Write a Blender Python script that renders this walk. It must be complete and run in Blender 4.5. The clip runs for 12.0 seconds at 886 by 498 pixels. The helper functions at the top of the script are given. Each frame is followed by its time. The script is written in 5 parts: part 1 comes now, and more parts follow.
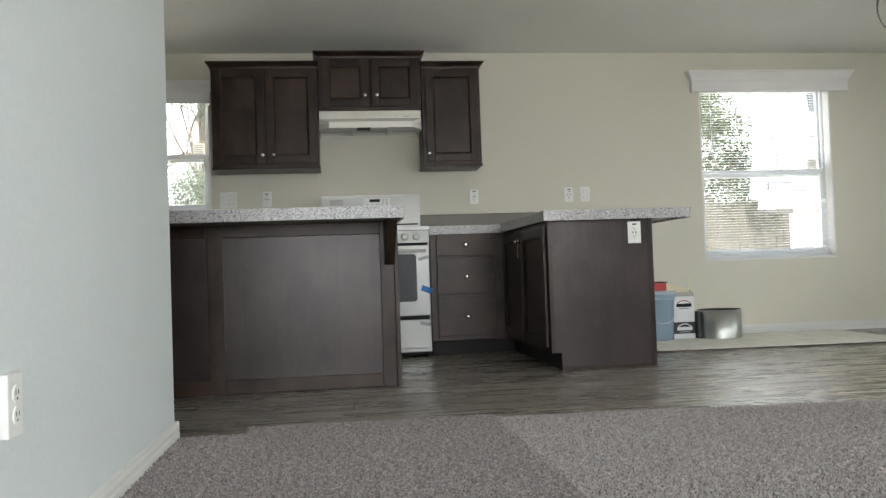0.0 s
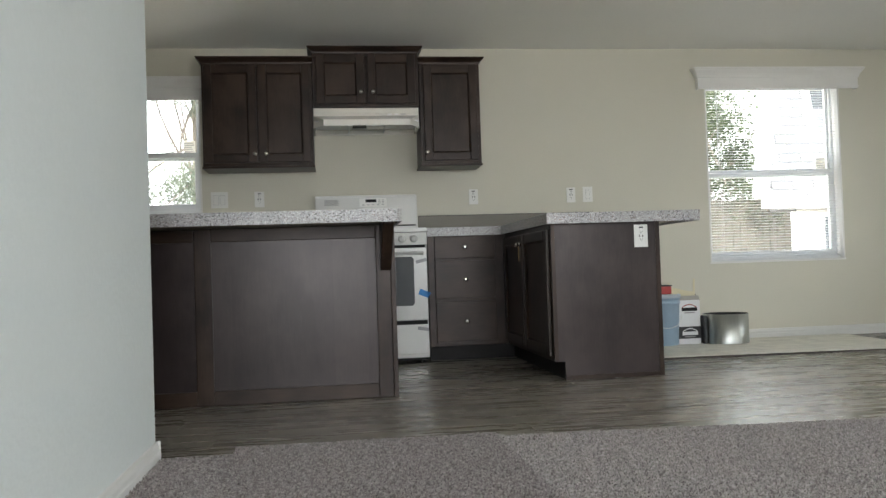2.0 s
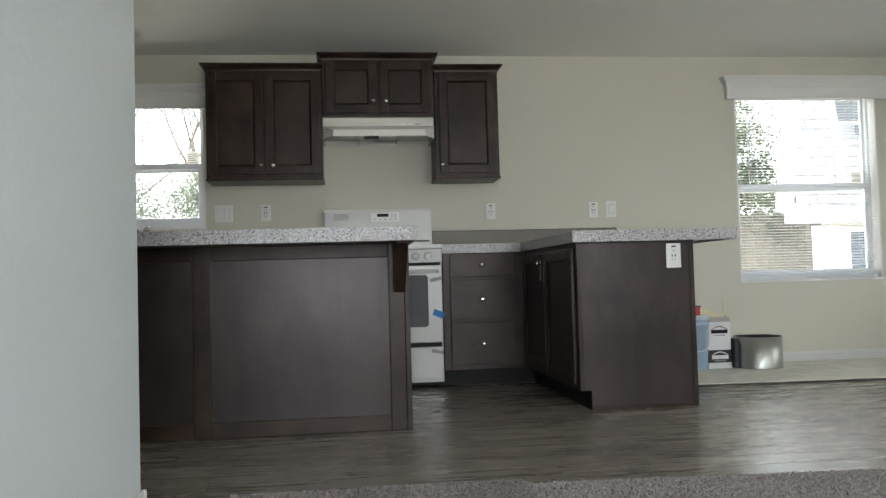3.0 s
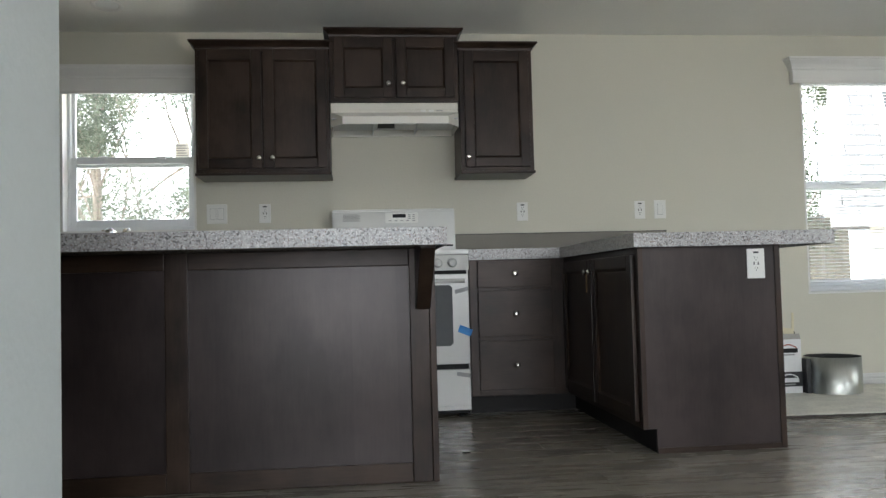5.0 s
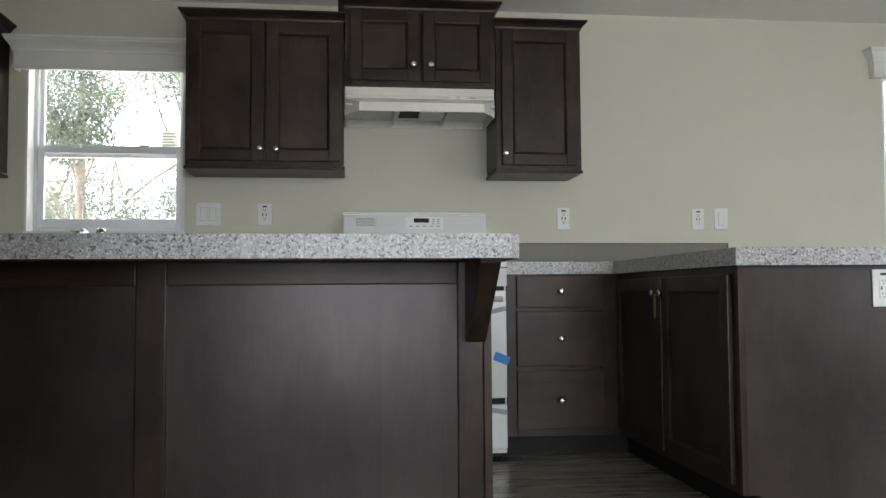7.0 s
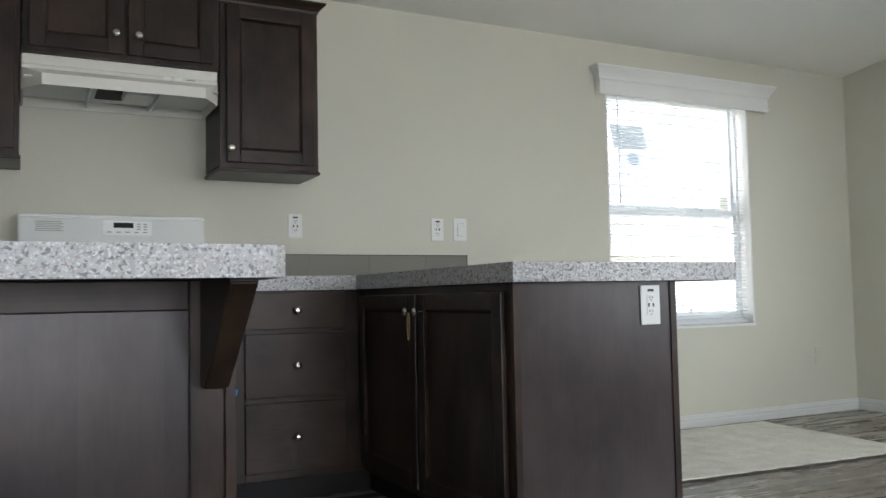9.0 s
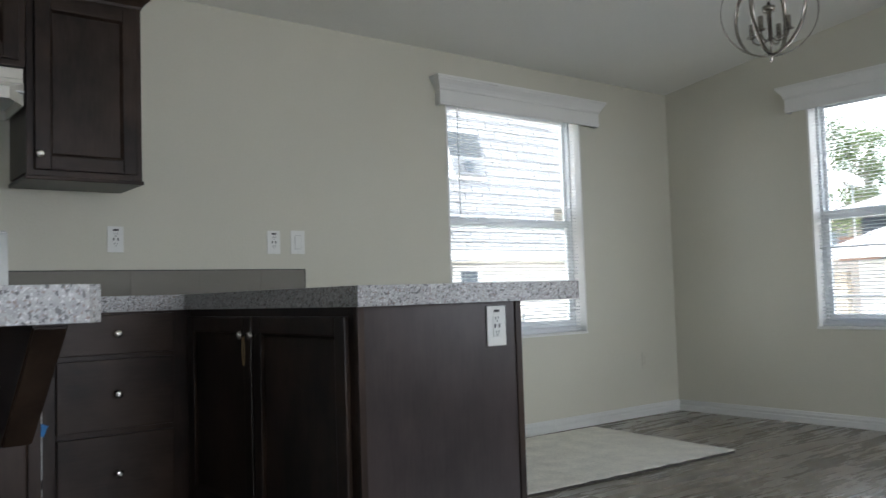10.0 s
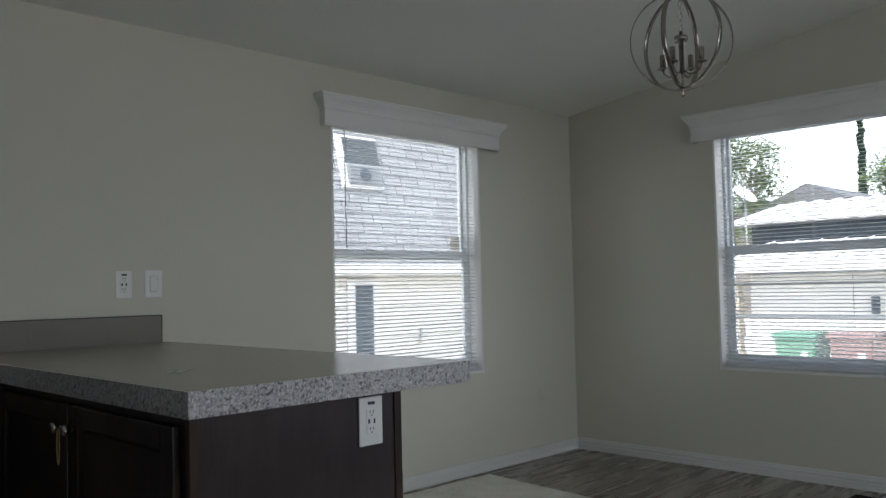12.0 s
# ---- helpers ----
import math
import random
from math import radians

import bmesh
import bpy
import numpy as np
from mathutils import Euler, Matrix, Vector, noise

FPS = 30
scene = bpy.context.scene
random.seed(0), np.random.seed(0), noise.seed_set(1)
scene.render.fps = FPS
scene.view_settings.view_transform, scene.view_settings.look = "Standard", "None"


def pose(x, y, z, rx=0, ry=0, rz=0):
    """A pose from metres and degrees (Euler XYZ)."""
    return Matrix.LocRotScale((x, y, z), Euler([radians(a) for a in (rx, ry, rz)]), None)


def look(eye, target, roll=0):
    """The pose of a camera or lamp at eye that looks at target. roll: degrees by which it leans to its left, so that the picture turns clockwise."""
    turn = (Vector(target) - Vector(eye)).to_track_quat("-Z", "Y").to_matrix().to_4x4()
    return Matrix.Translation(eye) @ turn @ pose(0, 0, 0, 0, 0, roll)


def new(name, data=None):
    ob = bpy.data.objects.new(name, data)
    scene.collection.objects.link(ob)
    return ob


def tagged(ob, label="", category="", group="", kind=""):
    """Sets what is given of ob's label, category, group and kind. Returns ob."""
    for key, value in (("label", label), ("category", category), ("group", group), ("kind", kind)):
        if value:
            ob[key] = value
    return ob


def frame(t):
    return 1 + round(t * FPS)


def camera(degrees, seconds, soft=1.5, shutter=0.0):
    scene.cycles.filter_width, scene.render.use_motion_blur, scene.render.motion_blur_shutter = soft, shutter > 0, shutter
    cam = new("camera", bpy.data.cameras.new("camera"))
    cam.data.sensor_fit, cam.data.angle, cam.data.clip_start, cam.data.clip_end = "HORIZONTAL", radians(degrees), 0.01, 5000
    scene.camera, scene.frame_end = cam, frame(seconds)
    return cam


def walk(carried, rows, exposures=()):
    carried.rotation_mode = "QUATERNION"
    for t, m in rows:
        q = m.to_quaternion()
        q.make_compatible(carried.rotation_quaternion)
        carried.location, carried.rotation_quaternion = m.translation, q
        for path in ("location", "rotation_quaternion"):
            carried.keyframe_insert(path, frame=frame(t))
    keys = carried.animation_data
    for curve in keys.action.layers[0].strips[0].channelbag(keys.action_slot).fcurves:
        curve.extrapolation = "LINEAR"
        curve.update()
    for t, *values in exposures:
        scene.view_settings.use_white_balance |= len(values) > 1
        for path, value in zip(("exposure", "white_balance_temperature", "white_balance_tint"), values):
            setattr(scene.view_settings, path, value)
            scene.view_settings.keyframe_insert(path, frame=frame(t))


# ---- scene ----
cam = camera(55.8, 12.0, soft=1.4, shutter=0.35)
PATH = [
    (0, (-0.009, -0.349, 0.579), (0.243, 1.634, 0.637), -2.0),
    (0.5, (-0.015, -0.338, 0.595), (0.238, 1.645, 0.646), -2.2),
    (1, (-0.025, -0.333, 0.597), (0.226, 1.65, 0.651), -2.1),
    (1.5, (-0.031, -0.296, 0.628), (0.218, 1.687, 0.68), -2.0),
    (2, (0.007, -0.155, 0.629), (0.266, 1.827, 0.677), -1.9),
    (2.5, (0.031, 0.003, 0.666), (0.284, 1.986, 0.73), -1.8),
    (3, (0.012, 0.165, 0.682), (0.248, 2.15, 0.757), -1.6),
    (5, (0.016, 0.932, 0.721), (0.226, 2.919, 0.807), -1.5),
    (5.5, (0.002, 1.132, 0.714), (0.207, 3.119, 0.805), -1.5),
    (6, (0.002, 1.335, 0.735), (0.202, 3.322, 0.832), -1.4),
    (6.5, (-0.035, 1.489, 0.735), (0.172, 3.475, 0.837), -1.1),
    (6.7, (-0.075, 1.562, 0.756), (0.141, 3.548, 0.859), -0.7),
    (8.3, (-0.125, 2.095, 0.793), (0.428, 4.014, 0.904), -0.8),
    (8.5, (-0.122, 2.13, 0.794), (0.607, 3.989, 0.908), -0.9),
    (9, (-0.106, 2.216, 0.814), (0.797, 3.997, 0.93), -1.1),
    (9.5, (-0.091, 2.287, 0.83), (0.983, 3.97, 0.944), -1.5),
    (10, (-0.064, 2.332, 0.88), (1.17, 3.902, 0.99), -1.8),
    (10.5, (-0.051, 2.338, 0.945), (1.268, 3.837, 1.057), -1.8),
    (11, (0.005, 2.385, 0.992), (1.396, 3.818, 1.104), -1.9),
    (11.5, (0.142, 2.493, 1.041), (1.554, 3.906, 1.146), -1.7),
    (12, (0.283, 2.609, 1.124), (1.692, 4.025, 1.216), -1.3),
]

EXPOSURES = [(0.0, 2.35, 6500, 10), (2.0, 2.24, 6500, 10), (3.0, 2.16, 6400, 10), (5.0, 2.2, 6300, 10), (6.5, 2.32, 6300, 10), (8.5, 2.38, 6150, 10), (9.5, 2.37, 6100, 10), (10.0, 1.84, 6000, 11), (10.5, 1.45, 5950, 12), (11.0, 1.33, 5950, 12), (11.5, 1.36, 5950, 12), (12.0, 1.11, 5950, 12)]
walk(cam, [(t, look(eye, target, roll)) for t, eye, target, roll in PATH], EXPOSURES)

# ---- light ----
world = bpy.data.worlds.new("world")
scene.world = world
world.use_nodes = True
wn = world.node_tree.nodes
sky = wn.new("ShaderNodeTexSky")
sky.sky_type, sky.sun_disc = "NISHITA", False
SUN_EL, SUN_AZ = 58.0, 262.0
sky.sun_elevation, sky.sun_rotation = radians(SUN_EL), radians(SUN_AZ)
sky.dust_density, sky.air_density = 4.0, 1.0
world.node_tree.links.new(sky.outputs[0], wn["Background"].inputs[0])
wn["Background"].inputs[1].default_value = 0.15
sun = new("sun", bpy.data.lights.new("sun", "SUN"))
sun.data.energy, sun.data.angle, sun.data.color = 2.8, radians(0.6), (1.0, 0.95, 0.87)
az, el = radians(SUN_AZ), radians(SUN_EL)
sun.matrix_basis = look((math.sin(az) * math.cos(el) * 30, math.cos(az) * math.cos(el) * 30, math.sin(el) * 30), (0, 0, 0))


def fill_lamp(name, place, target, w, h, watts, color=(0.86, 0.94, 1.0)):
    data = bpy.data.lights.new(name, "AREA")
    data.shape, data.size, data.size_y, data.energy, data.color = "RECTANGLE", w, h, watts, color
    ob = new(name, data)
    ob.matrix_basis = look(place, target)
    return ob


# ---- plan ----
XL, XR, YB, YS = -2.13, 5.025, 6.10, -2.60      # kitchen wall, dining wall, window wall, wall behind
PX, PY = -0.611, 2.81                            # partition face and its end
RIDGE, ZE, RISE = 1.75, 2.30, 0.131              # vault
ZR = ZE + RISE * (YB - RIDGE)
CT = 0.914                                       # worktop height
GROUND = -0.55

# added area lamps as daylight from unseen openings; the first is a likely glass door
fill_lamp("south_fill_daylight", (-0.1, YS + 0.03, 0.82), (-0.1, 3, 0.35), 1.05, 1.52, 7.6)
fill_lamp("south_fill_daylight", (2.2, YS + 0.03, 1.35), (2.8, 3, 1.35), 1.7, 1.4, 8.0)
fill_lamp("east_fill", (XR - 0.03, 0.4, 1.3), (0, 0.6, 1.2), 1.1, 1.35, 7.5)


# ---- materials ----
def mat(name, base, rough=0.6, metal=0.0, var=0.06, scale=6.0, grain=60.0, bump=0.1, dist=0.002, stretch=(1, 1, 1), spec=0.5, rand=0.0, coat=0.0, span=(0.6, 1.4), through_light=0.0):
    m = bpy.data.materials.new(name)
    m.use_nodes = True
    nt = m.node_tree
    n, l = nt.nodes, nt.links
    bs = n["Principled BSDF"]
    tc = n.new("ShaderNodeTexCoord")
    mp = n.new("ShaderNodeMapping")
    mp.inputs["Scale"].default_value = stretch
    l.new(tc.outputs["Object"], mp.inputs[0])
    n1, n2 = n.new("ShaderNodeTexNoise"), n.new("ShaderNodeTexNoise")
    n1.inputs["Scale"].default_value, n1.inputs["Detail"].default_value = scale, 4
    n2.inputs["Scale"].default_value, n2.inputs["Detail"].default_value = grain, 3
    for k in (n1, n2):
        l.new(mp.outputs[0], k.inputs["Vector"])
    add = n.new("ShaderNodeMath")
    add.operation = "ADD"
    l.new(n1.outputs["Fac"], add.inputs[0])
    l.new(n2.outputs["Fac"], add.inputs[1])
    src = add.outputs[0]
    if rand:
        oi = n.new("ShaderNodeObjectInfo")
        ma = n.new("ShaderNodeMath")
        ma.operation = "MULTIPLY_ADD"
        ma.inputs[1].default_value = rand
        l.new(oi.outputs["Random"], ma.inputs[0])
        l.new(src, ma.inputs[2])
        src = ma.outputs[0]
    ramp = n.new("ShaderNodeValToRGB")
    mr = n.new("ShaderNodeMapRange")
    mr.inputs["From Min"].default_value, mr.inputs["From Max"].default_value = span[0], span[1] + rand
    l.new(src, mr.inputs[0])
    l.new(mr.outputs[0], ramp.inputs[0])
    ramp.color_ramp.elements[0].color = (*[max(0, c * (1 - var * 1.6)) for c in base], 1)
    ramp.color_ramp.elements[1].color = (*[min(1, c * (1 + var)) for c in base], 1)
    l.new(ramp.outputs[0], bs.inputs["Base Color"])
    bs.inputs["Roughness"].default_value, bs.inputs["Metallic"].default_value = rough, metal
    bs.inputs["Specular IOR Level"].default_value = spec
    bs.inputs["Coat Weight"].default_value = coat
    bs.inputs["Coat Roughness"].default_value = 0.2
    if bump:
        bp = n.new("ShaderNodeBump")
        bp.inputs["Strength"].default_value, bp.inputs["Distance"].default_value = bump, dist
        l.new(n2.outputs["Fac"], bp.inputs["Height"])
        l.new(bp.outputs[0], bs.inputs["Normal"])
    if through_light:
        tl, mixer = n.new("ShaderNodeBsdfTranslucent"), n.new("ShaderNodeMixShader")
        l.new(ramp.outputs[0], tl.inputs[0])
        mixer.inputs[0].default_value = through_light
        l.new(bs.outputs[0], mixer.inputs[1])
        l.new(tl.outputs[0], mixer.inputs[2])
        l.new(mixer.outputs[0], n["Material Output"].inputs[0])
    return m


def granite(name):
    """Light grey laminate with dark, brown and white flecks."""
    m = mat(name, (0.5, 0.49, 0.47), 0.32, var=0.05, bump=0)
    nt = m.node_tree
    n, l = nt.nodes, nt.links
    bs = n["Principled BSDF"]
    tc = n.new("ShaderNodeTexCoord")
    prev = None
    base = n.new("ShaderNodeTexNoise")
    base.inputs["Scale"].default_value, base.inputs["Detail"].default_value = 70, 5
    rb = n.new("ShaderNodeValToRGB")
    rb.color_ramp.elements[0].position, rb.color_ramp.elements[0].color = 0.36, (0.31, 0.30, 0.30, 1)
    rb.color_ramp.elements[1].position, rb.color_ramp.elements[1].color = 0.62, (0.45, 0.44, 0.438, 1)
    l.new(tc.outputs["Object"], base.inputs["Vector"])
    l.new(base.outputs["Fac"], rb.inputs[0])
    prev = rb.outputs[0]
    for sc, thr, col, seed in ((70, 0.655, (0.335, 0.325, 0.325), 5.3), (190, 0.66, (0.62, 0.61, 0.61), 17.3), (150, 0.675, (0.24, 0.185, 0.165), 9.7), (135, 0.675, (0.11, 0.105, 0.105), 3.1)):
        no = n.new("ShaderNodeTexNoise")
        no.noise_dimensions = "4D"
        no.inputs["W"].default_value, no.inputs["Scale"].default_value, no.inputs["Detail"].default_value = seed, sc, 1.5
        l.new(tc.outputs["Object"], no.inputs["Vector"])
        rp = n.new("ShaderNodeValToRGB")
        rp.color_ramp.elements[0].position, rp.color_ramp.elements[1].position = thr - 0.09, thr - 0.04
        l.new(no.outputs["Fac"], rp.inputs[0])
        mx = n.new("ShaderNodeMixRGB")
        mx.inputs[2].default_value = (*col, 1)
        l.new(rp.outputs[0], mx.inputs[0])
        l.new(prev, mx.inputs[1])
        prev = mx.outputs[0]
    l.new(prev, bs.inputs["Base Color"])
    return m


def stained_wood(name, base, axis, rough, spec, strip=0.0):
    """Dark stained maple: grain along the axis, cloudy figure; strip: width of the veneer leaves."""
    m = mat(name, base, rough, var=0.1, bump=0, spec=spec)
    nt = m.node_tree
    n, l = nt.nodes, nt.links
    bs = n["Principled BSDF"]
    bs.inputs["Specular Tint"].default_value = (1.0, 0.92, 0.91, 1)   # warm tint put into the sheen to offset the cool lamps
    tc = n.new("ShaderNodeTexCoord")
    info = n.new("ShaderNodeObjectInfo")
    shift = n.new("ShaderNodeVectorMath")
    shift.operation = "MULTIPLY_ADD"
    shift.inputs[1].default_value = (3.1, 5.7, 7.9)
    l.new(info.outputs["Random"], shift.inputs[0])
    l.new(tc.outputs["Object"], shift.inputs[2])
    total = None

    def noise(scale, stretch, detail, weight, rough_n=0.5):
        nonlocal total
        mp, no, ml = n.new("ShaderNodeMapping"), n.new("ShaderNodeTexNoise"), n.new("ShaderNodeMath")
        mp.inputs["Scale"].default_value = [stretch if k == axis else 1.0 for k in range(3)]
        no.inputs["Scale"].default_value, no.inputs["Detail"].default_value, no.inputs["Roughness"].default_value = scale, detail, rough_n
        l.new(shift.outputs[0], mp.inputs[0])
        l.new(mp.outputs[0], no.inputs["Vector"])
        ml.operation = "MULTIPLY_ADD"
        ml.inputs[1].default_value, ml.inputs[2].default_value = weight, 0.0
        l.new(no.outputs["Fac"], ml.inputs[0])
        if total:
            l.new(total, ml.inputs[2])
        total = ml.outputs[0]
    noise(4.0, 0.9, 5, 0.66, 0.55)      # cloudy stain
    noise(14.0, 0.35, 3, 0.22)          # soft grain
    noise(120.0, 0.10, 2, 0.14)         # pores
    if strip:
        sep, dv, fl, wh, ml = n.new("ShaderNodeSeparateXYZ"), n.new("ShaderNodeMath"), n.new("ShaderNodeMath"), n.new("ShaderNodeTexWhiteNoise"), n.new("ShaderNodeMath")
        l.new(tc.outputs["Object"], sep.inputs[0])
        dv.operation, fl.operation, ml.operation = "DIVIDE", "FLOOR", "MULTIPLY_ADD"
        dv.inputs[1].default_value = strip
        l.new(sep.outputs[0], dv.inputs[0])
        l.new(dv.outputs[0], fl.inputs[0])
        wh.noise_dimensions = "1D"
        l.new(fl.outputs[0], wh.inputs["W"])
        ml.inputs[1].default_value = 0.16
        l.new(wh.outputs["Value"], ml.inputs[0])
        l.new(total, ml.inputs[2])
        total = ml.outputs[0]
    ramp = n.new("ShaderNodeValToRGB")
    hi = 0.61 + (0.11 if strip else 0.0)
    ramp.color_ramp.elements[0].position, ramp.color_ramp.elements[1].position = 0.41, hi
    ramp.color_ramp.elements[0].color = (*[c * 0.45 for c in base], 1)
    ramp.color_ramp.elements[1].color = (*[c * 1.6 for c in base], 1)
    l.new(total, ramp.inputs[0])
    l.new(ramp.outputs[0], bs.inputs["Base Color"])
    return m


def plank_vinyl(name):
    """Grey weathered-oak print: streaks along x with bleached and dark patches, no two planks alike."""
    m = mat(name, (0.2, 0.18, 0.15), 0.3, bump=0)
    nt = m.node_tree
    n, l = nt.nodes, nt.links
    bs = n["Principled BSDF"]
    tc, info, shift = n.new("ShaderNodeTexCoord"), n.new("ShaderNodeObjectInfo"), n.new("ShaderNodeVectorMath")
    shift.operation = "MULTIPLY_ADD"
    shift.inputs[1].default_value = (17.0, 11.0, 5.0)
    l.new(info.outputs["Random"], shift.inputs[0])
    l.new(tc.outputs["Object"], shift.inputs[2])
    total = None
    for scale, stretch, detail, weight in ((1.5, 8.0, 3, 0.56), (4.5, 8.0, 3, 0.34), (22.0, 7.0, 2, 0.14)):
        mp, no, ml = n.new("ShaderNodeMapping"), n.new("ShaderNodeTexNoise"), n.new("ShaderNodeMath")
        mp.inputs["Scale"].default_value = (1.0, stretch, 1.0)
        no.inputs["Scale"].default_value, no.inputs["Detail"].default_value = scale, detail
        l.new(shift.outputs[0], mp.inputs[0])
        l.new(mp.outputs[0], no.inputs["Vector"])
        ml.operation = "MULTIPLY_ADD"
        ml.inputs[1].default_value, ml.inputs[2].default_value = weight, 0.0
        l.new(no.outputs["Fac"], ml.inputs[0])
        if total:
            l.new(total, ml.inputs[2])
        total = ml.outputs[0]
    tone = n.new("ShaderNodeMath")
    tone.operation = "MULTIPLY_ADD"
    tone.inputs[1].default_value = 0.24
    l.new(info.outputs["Random"], tone.inputs[0])
    l.new(total, tone.inputs[2])
    ramp = n.new("ShaderNodeValToRGB")
    e = ramp.color_ramp.elements
    e[0].position, e[0].color = 0.38, (0.160, 0.141, 0.113, 1)
    e[1].position, e[1].color = 0.98, (0.300, 0.272, 0.229, 1)
    mid = e.new(0.66)
    mid.color = (0.218, 0.194, 0.158, 1)
    l.new(tone.outputs[0], ramp.inputs[0])
    l.new(ramp.outputs[0], bs.inputs["Base Color"])
    mr = n.new("ShaderNodeMapRange")
    mr.inputs["From Min"].default_value, mr.inputs["From Max"].default_value = 0.5, 0.85
    mr.inputs["To Min"].default_value, mr.inputs["To Max"].default_value = 0.27, 0.38
    l.new(total, mr.inputs[0])
    l.new(mr.outputs[0], bs.inputs["Roughness"])
    bp = n.new("ShaderNodeBump")
    bp.inputs["Strength"].default_value, bp.inputs["Distance"].default_value = 0.05, 0.001
    l.new(total, bp.inputs["Height"])
    l.new(bp.outputs[0], bs.inputs["Normal"])
    return m


def glass_mat(name, tint=(0.96, 0.98, 0.97)):
    m = bpy.data.materials.new(name)
    m.use_nodes = True
    nt = m.node_tree
    n, l = nt.nodes, nt.links
    n.remove(n["Principled BSDF"])
    tr, gl, mx, fr = n.new("ShaderNodeBsdfTransparent"), n.new("ShaderNodeBsdfGlossy"), n.new("ShaderNodeMixShader"), n.new("ShaderNodeLayerWeight")
    pw, ml = n.new("ShaderNodeMath"), n.new("ShaderNodeMath")
    pw.operation, ml.operation = "POWER", "MULTIPLY_ADD"
    pw.inputs[1].default_value, ml.inputs[1].default_value, ml.inputs[2].default_value = 5.0, 0.9, 0.02
    l.new(fr.outputs["Facing"], pw.inputs[0])
    l.new(pw.outputs[0], ml.inputs[0])
    tr.inputs[0].default_value = (*tint, 1)
    gl.inputs["Roughness"].default_value = 0.02
    l.new(ml.outputs[0], mx.inputs[0])
    l.new(tr.outputs[0], mx.inputs[1])
    l.new(gl.outputs[0], mx.inputs[2])
    l.new(mx.outputs[0], n["Material Output"].inputs[0])
    return m


M = {}
M["wall"] = mat("wall_paint", (0.615, 0.592, 0.500), 0.75, var=0.02, scale=1.2, grain=90, bump=0.35, dist=0.003)
# bluish cast of the daylight is put into the partition's colour
M["wallp"] = mat("cool_lit_partition", (0.645, 0.685, 0.675), 0.65, var=0.02, scale=1.2, grain=55, bump=0.5, dist=0.004)
M["ceil"] = mat("ceiling_texture", (0.85, 0.84, 0.785), 0.85, var=0.02, scale=1.5, grain=70, bump=0.4, dist=0.004)
M["white"] = mat("white_trim_paint", (0.78, 0.77, 0.74), 0.45, var=0.02, scale=3, grain=120, bump=0.05)
M["basepaint"] = mat("baseboard_paint", (0.68, 0.675, 0.65), 0.45, var=0.03, scale=3, grain=120, bump=0.05)
M["vinyl"] = mat("white_vinyl", (0.78, 0.80, 0.80), 0.4, var=0.015, bump=0.02)
M["slat"] = mat("blind_slat", (0.80, 0.81, 0.81), 0.45, var=0.015, bump=0, through_light=0.15)
M["wood"] = stained_wood("dark_stained_maple", (0.0275, 0.0170, 0.0114), 2, 0.34, 0.27)
M["woodh"] = stained_wood("dark_stained_rail", (0.0275, 0.0170, 0.0114), 0, 0.34, 0.27)
M["veneer"] = stained_wood("dark_maple_veneer", (0.028, 0.0208, 0.0202), 2, 0.30, 0.37, strip=0.165)
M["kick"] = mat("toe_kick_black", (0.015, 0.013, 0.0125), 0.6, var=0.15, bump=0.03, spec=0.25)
M["granite"] = granite("granite_laminate")
M["laminate"] = mat("beige_laminate_top", (0.345, 0.326, 0.262), 0.23, var=0.06, scale=60, grain=150, bump=0.01, spec=0.5)
M["sticker"] = mat("paper_sticker", (0.78, 0.76, 0.70), 0.7, var=0.08, grain=90, bump=0, through_light=0.6)
M["splash"] = mat("taupe_splash", (0.172, 0.157, 0.126), 0.5, var=0.05, scale=4, grain=180, bump=0.03)
M["enamel"] = mat("white_enamel", (0.66, 0.66, 0.635), 0.22, var=0.012, bump=0.0, coat=0.3)
# white hood enamel with the carpet's warm bounce light put into the colour
M["hood"] = mat("warm_lit_enamel", (0.73, 0.705, 0.63), 0.25, var=0.012, bump=0.0, coat=0.3)
M["hoodin"] = mat("hood_inside_white", (0.72, 0.73, 0.72), 0.4, var=0.03, bump=0.02)
M["black"] = mat("black_plastic", (0.006, 0.006, 0.006), 0.55, var=0.1, bump=0.02, spec=0.2)
M["ovenglass"] = mat("oven_glass", (0.10, 0.105, 0.11), 0.45, var=0.04, bump=0, spec=0.2)
M["display"] = mat("dark_display", (0.008, 0.009, 0.010), 0.5, bump=0, spec=0.2)
M["print"] = mat("grey_print", (0.32, 0.32, 0.31), 0.5, bump=0)
M["nickel"] = mat("brushed_nickel", (0.62, 0.59, 0.54), 0.25, 1.0, var=0.04, grain=200, bump=0.03)
M["darknickel"] = mat("polished_dark_nickel", (0.38, 0.35, 0.315), 0.2, 1.0, var=0.04, grain=200, bump=0.02)
M["bronze"] = mat("dark_bronze", (0.12, 0.10, 0.085), 0.35, 0.8, var=0.06, bump=0.02)
M["brass"] = mat("tan_rubber", (0.45, 0.30, 0.13), 0.5, bump=0)
M["plate"] = mat("white_plate", (0.76, 0.755, 0.72), 0.35, var=0.01, bump=0)
M["slot"] = mat("dark_slot", (0.03, 0.03, 0.03), 0.6, bump=0)
M["plank"] = plank_vinyl("grey_oak_vinyl")
M["under"] = mat("dark_joint", (0.09, 0.08, 0.07), 0.8, bump=0)
M["carpet"] = mat("taupe_carpet", (0.20, 0.175, 0.17), 0.95, var=0.22, scale=14, grain=240, bump=0.6, dist=0.006, spec=0.1)
